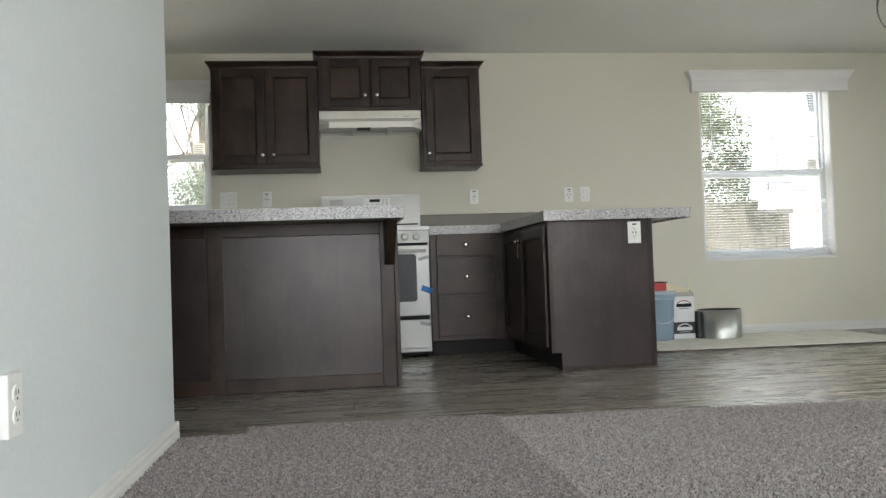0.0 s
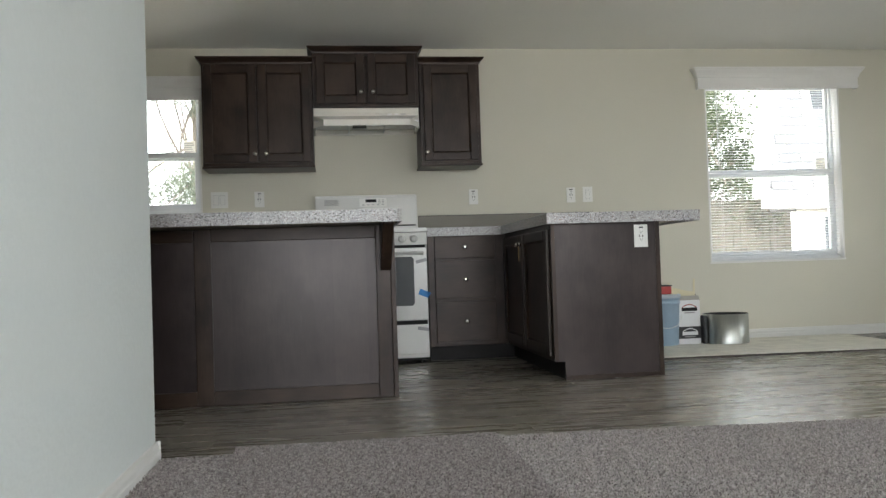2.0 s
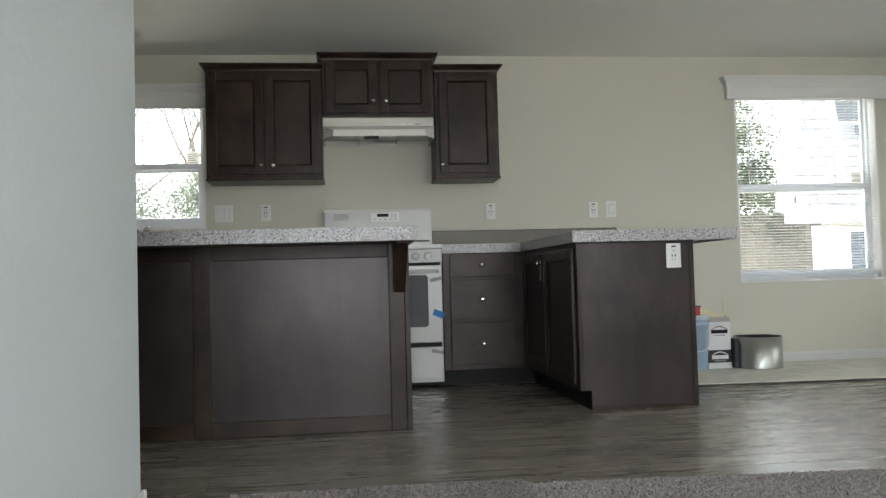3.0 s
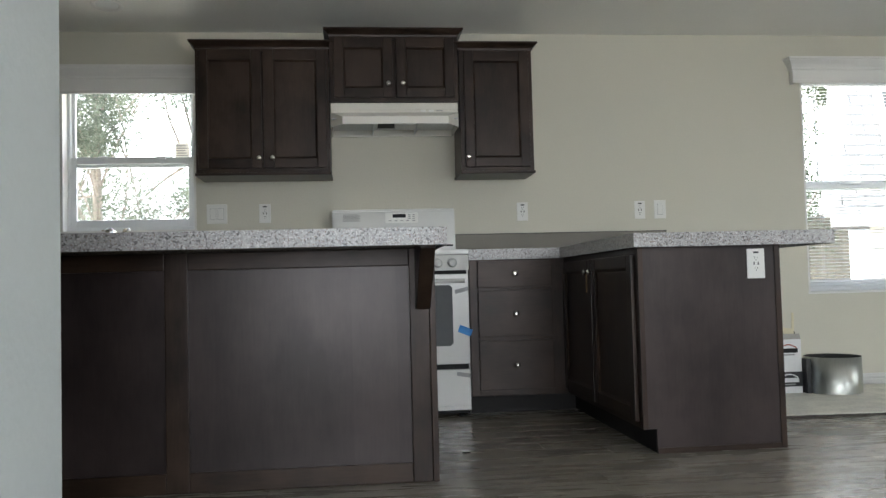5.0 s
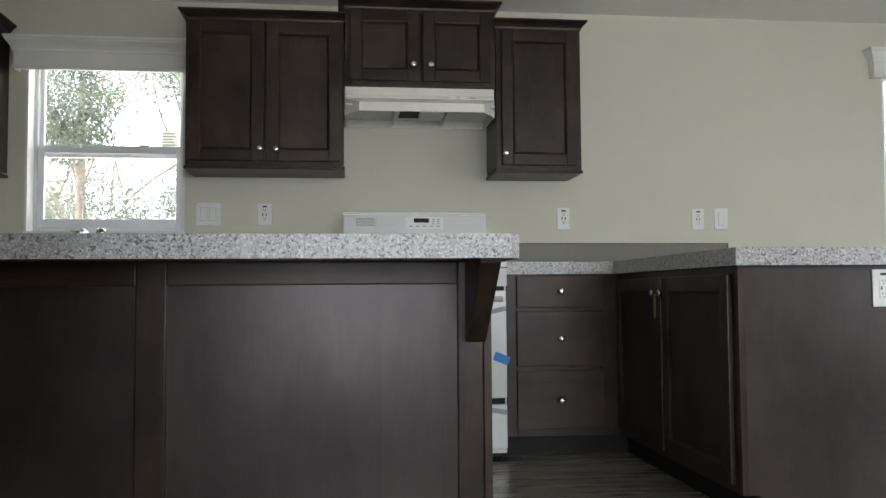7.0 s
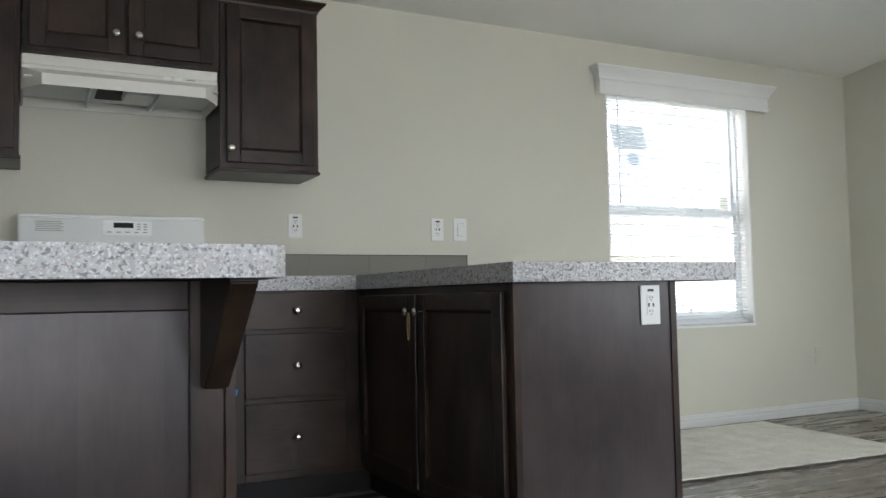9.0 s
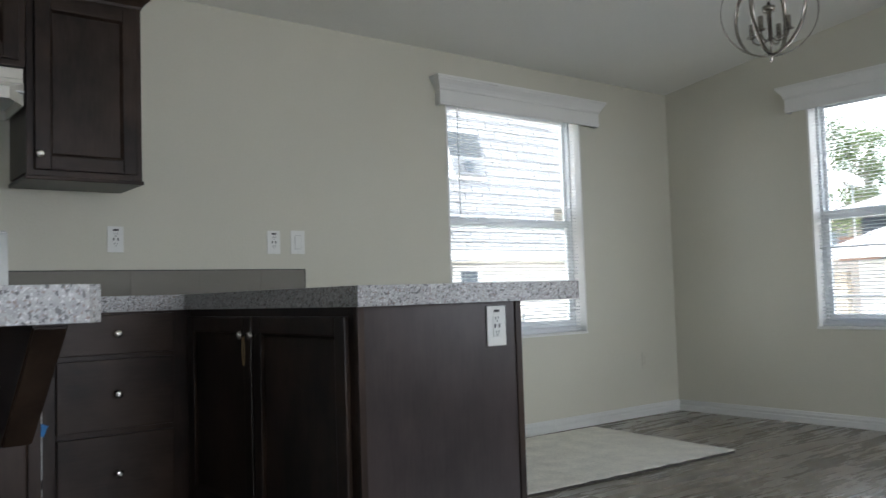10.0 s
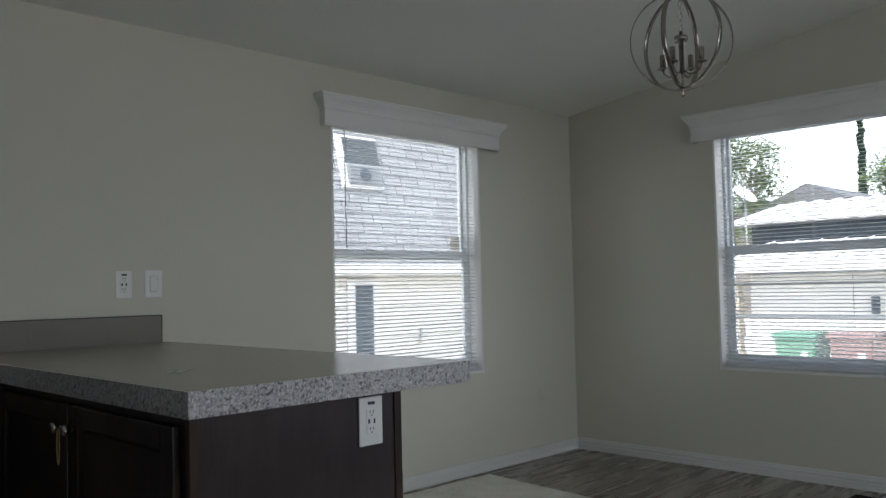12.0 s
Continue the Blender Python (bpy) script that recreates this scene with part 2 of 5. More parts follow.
M["tuft"] = mat("taupe_tufts", (0.345, 0.31, 0.30), 0.95, var=0.42, scale=60, grain=300, bump=0, spec=0.1, span=(0.75, 1.25))
M["tuft2"] = mat("pale_taupe_tufts", (0.43, 0.395, 0.38), 0.95, var=0.38, scale=60, grain=300, bump=0, spec=0.1, span=(0.75, 1.25))
M["board"] = mat("cream_board", (0.74, 0.72, 0.64), 0.8, var=0.16, scale=9, grain=70, bump=0.4, dist=0.003)
M["boardedge"] = mat("torn_edge", (0.07, 0.06, 0.05), 0.9, var=0.5, grain=90, bump=0.5)
M["bucket"] = mat("blue_grey_plastic", (0.30, 0.40, 0.50), 0.45, var=0.04, bump=0.03)
M["red"] = mat("red_plastic", (0.42, 0.035, 0.03), 0.4, var=0.06, bump=0.02)
M["card"] = mat("white_carton", (0.74, 0.74, 0.74), 0.6, var=0.03, bump=0.03)
M["cardblack"] = mat("black_carton", (0.02, 0.02, 0.022), 0.5, var=0.1, bump=0.02)
M["kraft"] = mat("grey_carton_inside", (0.42, 0.40, 0.36), 0.8, var=0.08, bump=0.05)
M["galv"] = mat("galvanised_sheet", (0.50, 0.51, 0.48), 0.40, 1.0, var=0.08, scale=3, grain=30, bump=0.03, stretch=(4, 4, 0.5))
M["cream"] = mat("cream_plastic", (0.68, 0.62, 0.42), 0.5, var=0.05, bump=0.02)
M["tapeblue"] = mat("blue_tape", (0.03, 0.22, 0.58), 0.6, var=0.08, bump=0.05)
M["tapegrey"] = mat("grey_tape", (0.30, 0.30, 0.30), 0.5, var=0.08, bump=0.05)
M["glass"] = glass_mat("pane_glass")
M["soil"] = mat("dry_yard", (0.60, 0.565, 0.51), 0.95, var=0.25, scale=0.6, grain=8, bump=0.5, dist=0.02)
M["stucco"] = mat("cream_stucco", (0.66, 0.64, 0.585), 0.85, var=0.05, scale=1, grain=50, bump=0.3)
M["whitewall"] = mat("white_siding", (0.66, 0.655, 0.635), 0.7, var=0.04, scale=1, grain=30, bump=0.1)
M["underlay"] = mat("dark_underlay", (0.11, 0.11, 0.115), 0.9, bump=0)
M["darkpane"] = mat("dark_window_pane", (0.10, 0.105, 0.105), 0.12, bump=0)
M["shingle"] = mat("light_grey_shingle", (0.30, 0.30, 0.305), 0.85, var=0.12, scale=3, grain=90, bump=0.4, rand=0.4)
M["roofwhite"] = mat("white_metal_roof", (0.58, 0.57, 0.56), 0.6, var=0.07, scale=0.8, grain=20, bump=0.1)
M["darkwood"] = mat("weathered_brown_board", (0.14, 0.085, 0.06), 0.8, var=0.3, grain=20, bump=0.3)
# dark slate with shade put into the colour; also used for dark panes
M["shadowwall"] = mat("shaded_slate_blue", (0.075, 0.09, 0.105), 0.8, var=0.1, bump=0.1)
M["bark"] = mat("pale_bark", (0.30, 0.26, 0.22), 0.9, var=0.3, scale=5, grain=30, bump=0.6, dist=0.02)
M["leaf"] = mat("grey_green_leaf", (0.105, 0.13, 0.072), 0.55, var=0.4, scale=2.0, grain=9, bump=0, through_light=0.5)
# olive leaf lightened: the veil of window glare is put into the colour
M["leafp"] = mat("glare_paled_leaf", (0.20, 0.23, 0.175), 0.55, var=0.4, scale=2.0, grain=9, bump=0, through_light=0.5)
M["leafg"] = mat("garden_green_leaf", (0.12, 0.165, 0.06), 0.55, var=0.4, scale=2.0, grain=9, bump=0, through_light=0.5)
M["farwall"] = mat("tan_distant_wall", (0.17, 0.155, 0.14), 0.85, var=0.06, bump=0.1)
M["leafd"] = mat("dark_cypress_leaf", (0.03, 0.055, 0.028), 0.7, var=0.35, scale=2.0, grain=9, bump=0)
# both bin colours are paled for the veil of light over them
M["bingreen"] = mat("veiled_green_bin", (0.13, 0.27, 0.19), 0.5, var=0.08, bump=0.05)
M["binbrown"] = mat("veiled_maroon_bin", (0.25, 0.16, 0.15), 0.5, var=0.08, bump=0.05)
M["steel"] = mat("fence_steel", (0.42, 0.43, 0.43), 0.45, 0.8, var=0.08, bump=0.05)
M["fencewood"] = mat("weathered_fence_board", (0.21, 0.195, 0.16), 0.85, var=0.25, scale=2, grain=30, bump=0.3)
M["concrete"] = mat("block_wall", (0.42, 0.36, 0.29), 0.9, var=0.1, scale=2, grain=40, bump=0.4)


# ---- mesh helpers ----
def box(bm, x0, x1, y0, y1, z0, z1, bevel=0.0, m=None):
    vs = [bm.verts.new(v) for v in ((x0, y0, z0), (x1, y0, z0), (x1, y1, z0), (x0, y1, z0), (x0, y0, z1), (x1, y0, z1), (x1, y1, z1), (x0, y1, z1))]
    fs = [bm.faces.new([vs[i] for i in q]) for q in ((3, 2, 1, 0), (4, 5, 6, 7), (0, 1, 5, 4), (1, 2, 6, 5), (2, 3, 7, 6), (3, 0, 4, 7))]
    if bevel:
        es = list({e for f in fs for e in f.edges})
        r = bmesh.ops.bevel(bm, geom=es, offset=bevel, segments=2, affect="EDGES", profile=0.6)
        vs = list({v for f in r["faces"] for v in f.verts} | {v for v in vs if v.is_valid})
    if m is not None:
        bmesh.ops.transform(bm, matrix=m, verts=vs)
    return vs


def prism(bm, pts, axis, a, b):
    """Extrudes a closed outline (pairs) along an axis from a to b."""
    def put(p, c):
        return {"x": (c, p[0], p[1]), "y": (p[0], c, p[1]), "z": (p[0], p[1], c)}[axis]
    lo, hi = [bm.verts.new(put(p, a)) for p in pts], [bm.verts.new(put(p, b)) for p in pts]
    k = len(pts)
    for i in range(k):
        bm.faces.new((lo[i], lo[(i + 1) % k], hi[(i + 1) % k], hi[i]))
    bm.faces.new(lo[::-1])
    bm.faces.new(hi)
    bmesh.ops.recalc_face_normals(bm, faces=bm.faces[:])
    return lo + hi


def lathe(bm, prof, segs=24, m=None, cap=True):
    """Turns a profile of (radius, height) about z."""
    rings = []
    for r, z in prof:
        rings.append([bm.verts.new((r * math.cos(2 * math.pi * i / segs), r * math.sin(2 * math.pi * i / segs), z)) for i in range(segs)])
    for a, b in zip(rings, rings[1:]):
        for i in range(segs):
            f = bm.faces.new((a[i], a[(i + 1) % segs], b[(i + 1) % segs], b[i]))
            f.smooth = True
    if cap:
        bm.faces.new(rings[0][::-1])
        bm.faces.new(rings[-1])
    vs = [v for r in rings for v in r]
    if m is not None:
        bmesh.ops.transform(bm, matrix=m, verts=vs)
    return vs


def tube(bm, pts, r, segs=8, r1=None):
    """A round bar along points."""
    pts = [Vector(p) for p in pts]
    rings = []
    for i, p in enumerate(pts):
        d = (pts[min(i + 1, len(pts) - 1)] - pts[max(i - 1, 0)]).normalized()
        u = d.cross(Vector((0.31, 0.17, 0.93)) if abs(d.z) < 0.9 else Vector((1, 0, 0))).normalized()
        w = d.cross(u)
        rr = r if r1 is None else r + (r1 - r) * i / (len(pts) - 1)
        rings.append([bm.verts.new(p + rr * (math.cos(2 * math.pi * k / segs) * u + math.sin(2 * math.pi * k / segs) * w)) for k in range(segs)])
    for a, b in zip(rings, rings[1:]):
        for k in range(segs):
            f = bm.faces.new((a[k], a[(k + 1) % segs], b[(k + 1) % segs], b[k]))
            f.smooth = True
    bm.faces.new(rings[0][::-1])
    bm.faces.new(rings[-1])


def world_of(ob):
    return ob.matrix_basis if ob.parent is None else Matrix()


def mesh_of(name, bm, material):
    me = bpy.data.meshes.new(name)
    bm.to_mesh(me)
    bm.free()
    for k in (material if isinstance(material, (list, tuple)) else [material]):
        me.materials.append(k)
    return me


def part(name, bm, material, parent, label=""):
    ob = new(name, mesh_of(name, bm, material))
    ob.parent = parent
    ob.matrix_parent_inverse = world_of(parent).inverted()
    return tagged(ob, label)


def piece(name, me, parent, m):
    ob = new(name, me)
    ob.parent = parent
    ob.matrix_parent_inverse = world_of(parent).inverted()
    ob.matrix_basis = m
    return ob


def thing(name, place, label, category, group="", kind=""):
    ob = new(name)
    ob.empty_display_size = 0.1
    ob.matrix_basis = Matrix.Translation(place)
    return tagged(ob, label, category, group, kind)


def structure(name, bm, material, label, category):
    return tagged(new(name, mesh_of(name, bm, material)), label, category, "", "structure")


def bm_box(*a, **k):
    bm = bmesh.new()
    box(bm, *a, **k)
    return bm


# ---- walls ----
T = 0.15
WL = (-1.716, -0.929, 1.092, 2.030)   # sink window: x0 x1 z0 z1
WA = (2.945, 4.085, 0.612, 2.065)     # dining window in the window wall
WB = (3.890, 5.030, 0.606, 2.065)     # dining window in the end wall: y0 y1


def wall_along(name, axis, at, thick, a, b, z1, openings, material, label, slope=None):
    """A wall along x or y from a to b with rectangular openings (a0, a1, z0, z1); slope(c): its top."""
    bm = bmesh.new()

    def blk(c0, c1, z0, zt):
        if c1 - c0 < 1e-4:
            return
        t0, t1 = (zt, zt) if zt is not None else (slope(c0), slope(c1))
        pts = [(c0, z0), (c1, z0), (c1, t1), (c0, t0)]
        prism(bm, pts, "y" if axis == "x" else "x", at, at + thick)
    top = None if slope else z1
    cur = a
    for o in sorted(openings):
        c0, c1, z0, zz = o
        blk(cur, c0, 0.0, top)
        blk(c0, c1, 0.0, z0)
        blk(c0, c1, zz, top)
        cur = c1
    stops = [cur, b] if not (slope and cur < RIDGE < b) else [cur, RIDGE, b]
    for c0, c1 in zip(stops, stops[1:]):
        blk(c0, c1, 0.0, top)
    return structure(name, bm, material, label, "wall")


def vault(y):
    return ZE + RISE * (YB - y) if y > RIDGE else ZR - RISE * (RIDGE - y)


wall_along("wall_north", "x", YB, T, XL - T, XR + T, ZE + 0.02, [WL, WA], M["wall"], "beige textured plaster wall behind the kitchen and dining corner")
# the unseen opening at y -0.2 to 1.0 is added for the east lamp
wall_along("wall_east", "y", XR, T, YS, YB, 0, [(-0.2, 1.0, 0.6, 1.98), WB], M["wall"], "beige textured plaster end wall of the dining corner", slope=lambda y: vault(y) + 0.02)
wall_along("wall_west", "y", XL - T, T, YS, YB, 0, [], M["wall"], "beige kitchen side wall", slope=lambda y: vault(y) + 0.02)
# unseen wall; its openings are placed to suit the lamps
wall_along("wall_south", "x", YS - T, T, XL - T, XR + T, vault(YS) + 0.02, [(-0.57, 0.57, 0.04, 2.05), (1.3, 3.1, 0.6, 2.0)], M["wall"], "unseen beige wall of the living area with openings made for the lamps")
bm = bmesh.new()
prism(bm, [(YS, 0), (PY - 0.012, 0), (PY, 0.0), (PY, vault(PY)), (RIDGE, ZR), (YS, vault(YS))], "x", PX - 0.11, PX)
part_wall = structure("wall_partition", bm, M["wallp"], "pale grey-white orange-peel partition wall beside the carpet", "wall")
mod = part_wall.modifiers.new("round", "BEVEL")
mod.width, mod.segments, mod.limit_method = 0.014, 3, "ANGLE"

for nm, pts in (("ceiling", [(YB + T, ZE - RISE * T), (RIDGE, ZR), (RIDGE, ZR + 0.12), (YB + T, ZE + 0.12)]), ("ceiling", [(RIDGE, ZR), (YS - T, vault(YS - T)), (YS - T, vault(YS) + 0.12), (RIDGE, ZR + 0.12)])):
    bm = bmesh.new()
    prism(bm, pts, "x", XL - T, XR + T)
    structure(nm, bm, M["ceil"], "warm off-white textured vaulted ceiling", "ceiling")

# floor slab under planks and carpet
floor = structure("floor", bm_box(XL - T, XR + T, YS - T, YB + T, -0.12, -0.008), M["under"], "grey weathered-oak vinyl plank floor", "floor")


def base_run(p0, p1, side, name="baseboard"):
    """A moulded baseboard from p0 to p1; side: unit normal into the room."""
    d = Vector((p1[0] - p0[0], p1[1] - p0[1], 0))
    ln = d.length
    prof = [(0, 0), (0.013, 0), (0.013, 0.035), (0.010, 0.04), (0.011, 0.055), (0.008, 0.062), (0.006, 0.074), (0, 0.076)]
    bm = bmesh.new()
    prism(bm, prof, "x", 0, ln)
    d.normalize()
    n = Vector((side[0], side[1], 0))
    m = Matrix(((d.x, n.x, 0, p0[0]), (d.y, n.y, 0, p0[1]), (0, 0, 1, 0), (0, 0, 0, 1)))
    bmesh.ops.transform(bm, matrix=m, verts=bm.verts[:])
    bmesh.ops.recalc_face_normals(bm, faces=bm.faces[:])
    return structure(name, bm, M["basepaint"], "white moulded baseboard along the wall", "baseboard")


base_run((1.83, YB), (XR, YB), (0, -1))
base_run((XR, YS), (XR, YB - 0.014), (-1, 0))
base_run((PX, YS), (PX, PY), (1, 0))
base_run((PX - 0.11, PY), (PX + 0.013, PY), (0, 1))


# ---- windows ----
def window(name, w, h, meet0, meet1, label, place, turn, blind, slipped=-1):
    """A single-hung vinyl window in local x (width), y (outwards), z; place: lower inner corner of the opening."""
    m = Matrix.Translation(place) @ Matrix.Rotation(turn, 4, "Z")
    root = tagged(new(name), label, "window", "", "structure")
    root.matrix_basis = m

    def add(nm, bm, material, lab="", parent=root):
        ob = new(nm, mesh_of(nm, bm, material))
        ob.parent = parent
        return tagged(ob, lab)
    f, d0, d1 = 0.030, 0.088, 0.146
    bm = bmesh.new()
    box(bm, 0, f, d0, d1, 0, h, 0.003)
    box(bm, w - f, w, d0, d1, 0, h, 0.003)
    box(bm, f, w - f, d0, d1, h - f, h, 0.003)
    box(bm, f, w - f, d0, d1, 0, f, 0.003)
    add("window_frame", bm, M["vinyl"])
    bm = bmesh.new()
    for x0, x1 in ((0, 0.012), (w - 0.012, w)):
        box(bm, x0, x1, -0.002, d0, 0, h)
    box(bm, 0.012, w - 0.012, -0.002, d0, h - 0.012, h)
    add("reveal", bm, M["white"])
    add("window_sill", bm_box(-0.004, w + 0.004, -0.006, d0, -0.012, 0.004, bevel=0.003), M["white"])
    for nm, z0, z1, y0 in (("lower_sash", f, meet1, 0.092), ("upper_sash", meet0, h - f, 0.118)):
        s = 0.032 if nm == "lower_sash" else 0.020
        bm = bmesh.new()
        box(bm, f, f + s, y0, y0 + 0.024, z0, z1, 0.003)
        box(bm, w - f - s, w - f, y0, y0 + 0.024, z0, z1, 0.003)
        box(bm, f + s, w - f - s, y0, y0 + 0.024, z0, z0 + 0.045, 0.003)
        box(bm, f + s, w - f - s, y0, y0 + 0.024, z1 - 0.04, z1, 0.003)
        sash = add(nm, bm, M["vinyl"])
        pane = add("pane", bm_box(f + s, w - f - s, y0 + 0.009, y0 + 0.013, z0 + 0.045, z1 - 0.04), M["glass"], "clear glass pane", sash)
        pane.visible_shadow = False
    for x in (0.28 * w, 0.72 * w):
        add("sash_lock", bm_box(x - 0.025, x + 0.025, 0.072, 0.092, meet1 - 0.012, meet1 + 0.004, bevel=0.003), M["vinyl"])
    # maker's sticker on the upper pane
    bm = bm_box(w - f - 0.115, w - f - 0.03, 0.1245, 0.1255, meet0 + 0.06, meet0 + 0.15)
    st = add("sticker", bm, M["sticker"], "small pale sticker with grey print")
    bm = bmesh.new()
    for k in range(5):
        box(bm, w - f - 0.11, w - f - 0.04 - 0.008 * (k % 3), 0.1235, 0.1243, meet0 + 0.070 + k * 0.015, meet0 + 0.076 + k * 0.015)
    add("sticker_print", bm, M["print"], "", st)
    if blind:
        bt = thing("window_blind", m @ Vector((w / 2, 0.04, h - 0.03)), "white aluminium mini blind lowered with open slats", "blind", "mini blinds")
        bt.matrix_basis = m @ Matrix.Translation((0, 0.045, 0))

        def badd(nm, bm):
            ob = new(nm, mesh_of(nm, bm, M["slat"]))
            ob.parent = bt
            return ob
        x0, x1 = 0.016, w - 0.020
        badd("head_rail", bm_box(x0, x1, -0.018, 0.018, h - 0.04, h - 0.013, bevel=0.002))
        badd("bottom_rail", bm_box(x0, x1, -0.012, 0.012, 0.012, 0.026, bevel=0.003))
        for xx in (x0 + 0.12, (x0 + x1) / 2, x1 - 0.12):
            for yy in (-0.0135, 0.0135):
                badd("ladder_cord", bm_box(xx - 0.0006, xx + 0.0006, yy - 0.0006, yy + 0.0006, 0.02, h - 0.03))
        bm = bmesh.new()
        tube(bm, [(x0 + 0.09, -0.024, h - 0.04), (x0 + 0.092, -0.027, h - 0.72)], 0.003, 6)
        badd("tilt_wand", bm)
        bm = bmesh.new()
        tilt = radians(10)
        pts = []
        for i in range(5):
            u = (i / 4 - 0.5) * 0.025
            pts.append((u, 0.0022 * (1 - (2 * u / 0.025) ** 2)))
        up = [bm.verts.new((x0, a * math.cos(tilt) - b * math.sin(tilt), a * math.sin(tilt) + b * math.cos(tilt))) for a, b in pts]
        uq = [bm.verts.new((x1, v.co.y, v.co.z)) for v in up]
        lo = [bm.verts.new((x0, v.co.y, v.co.z - 0.0005)) for v in up]
        lq = [bm.verts.new((x1, v.co.y, v.co.z - 0.0005)) for v in up]
        for i in range(4):
            bm.faces.new((up[i], uq[i], uq[i + 1], up[i + 1]))
            bm.faces.new((lo[i + 1], lq[i + 1], lq[i], lo[i]))
        me = mesh_of("slat", bm, M["slat"])
        k = int((h - 0.08) / 0.0215)
        for i in range(k):
            ob = new("slat", me)
            ob.parent = bt
            ob.matrix_basis = Matrix.Translation((0, 0, 0.038 + i * 0.0215))
            if i == slipped:
                ob.matrix_basis = Matrix.Translation((0, 0, 0.044 + i * 0.0215)) @ Matrix.Rotation(radians(22), 4, "X")
    return root


def valance(place, turn, ln, h, depth, label):
    """A white cornice box with a crown moulding; local x along, -y into the room; place: top back corner."""
    m = Matrix.Translation(place) @ Matrix.Rotation(turn, 4, "Z")
    root = tagged(new("window_valance"), label, "valance", "white cornices")
    root.matrix_basis = m

    def add(nm, bm):
        bmesh.ops.recalc_face_normals(bm, faces=bm.faces[:])
        ob = new(nm, mesh_of(nm, bm, M["white"]))
        ob.parent = root
        return ob
    e = 0.04                                        # crown overhang
    bm = bmesh.new()
    box(bm, e, ln - e, -depth + e, -depth + e + 0.016, -h, -0.02, 0.002)
    box(bm, e, e + 0.016, -depth + e + 0.016, 0, -h, -0.02)
    box(bm, ln - e - 0.016, ln - e, -depth + e + 0.016, 0, -h, -0.02)
    box(bm, e + 0.016, ln - e - 0.016, -depth + e + 0.016, 0, -0.04, -0.02)
    add("fascia", bm)
    bm = bmesh.new()
    prof = [(0.0, -0.078), (0.006, -0.076), (0.008, -0.062), (0.016, -0.046), (0.028, -0.030), (0.034, -0.022), (0.034, -0.016), (0.040, -0.013), (0.040, 0.0), (0.0, 0.0)]
    rows = []
    for o, z in prof:
        rows.append([bm.verts.new(v) for v in ((e - o, 0, z), (e - o, -depth + e - o, z), (ln - e + o, -depth + e - o, z), (ln - e + o, 0, z))])
    for a, b in zip(rows, rows[1:]):
        for i in range(3):
            bm.faces.new((a[i], a[i + 1], b[i + 1], b[i]))
    bm.faces.new(rows[-1])
    add("crown", bm)
    bm = bmesh.new()
    box(bm, e - 0.004, ln - e + 0.004, -depth + e - 0.004, -depth + e, -h + 0.012, -h + 0.022, 0.0015)
    add("bead", bm)
    return root


window("window_sink", WL[1] - WL[0], WL[3] - WL[2], 0.40, 0.46, "white vinyl single-hung window over the sink, no blind", (WL[0], YB, WL[2]), 0, False)
window("window_dining", WA[1] - WA[0], WA[3] - WA[2], 0.676, 0.730, "white vinyl single-hung window with a lowered mini blind", (WA[0], YB, WA[2]), 0, True)
window("window_end", WB[1] - WB[0], WB[3] - WB[2], 0.675, 0.729, "white vinyl single-hung window in the end wall with a mini blind", (XR, WB[1], WB[2]), -math.pi / 2, True, slipped=21)
valance((-1.80, YB - 0.001, 2.075), 0, 0.925, 0.165, 0.10, "white wooden cornice over the sink window")
valance((2.835, YB - 0.001, 2.140), 0, 1.435, 0.165, 0.085, "white wooden cornice over the dining window")
valance((XR - 0.001, 5.180, 2.140), -math.pi / 2, 1.455, 0.165, 0.10, "white wooden cornice over the end window")


# ---- cabinets ----
def knob(parent, place, direction):
    """A round nickel knob on a stem, out along direction."""
    bm = bmesh.new()
    lathe(bm, [(0.007, 0), (0.0065, 0.004), (0.005, 0.010), (0.006, 0.015), (0.0125, 0.018), (0.0155, 0.022), (0.0155, 0.026), (0.012, 0.030), (0.005, 0.0315)], 16)
    m = Vector(direction).to_track_quat("Z", "Y").to_matrix().to_4x4()
    bmesh.ops.transform(bm, matrix=Matrix.Translation(place) @ m, verts=bm.verts[:])
    return part("knob", bm, M["nickel"], parent, "round brushed nickel knob")


def door_bm(w, h, rail=0.057, th=0.019):
    """A framed door with a recessed flat panel; x width, z height, face at y=0 looking to -y."""
    bm = bmesh.new()
    b, i = 0.010, rail
    ring = [[(i, 0.002, i), (w - i, 0.002, i), (w - i, 0.002, h - i), (i, 0.002, h - i)], [(i + b, 0.011, i + b), (w - i - b, 0.011, i + b), (w - i - b, 0.011, h - i - b), (i + b, 0.011, h - i - b)]]
    vs = [[bm.verts.new(v) for v in r] for r in ring]
    for k in range(4):
        bm.faces.new((vs[0][k], vs[0][(k + 1) % 4], vs[1][(k + 1) % 4], vs[1][k]))
    bm.faces.new(vs[1])
    back = [bm.verts.new(v) for v in ((i, th - 0.002, i), (w - i, th - 0.002, i), (w - i, th - 0.002, h - i), (i, th - 0.002, h - i))]
    for k in range(4):
        bm.faces.new((vs[0][k], vs[0][(k + 1) % 4], back[(k + 1) % 4], back[k]))
    bm.faces.new(back)
    bmesh.ops.recalc_face_normals(bm, faces=bm.faces[:])
    return bm


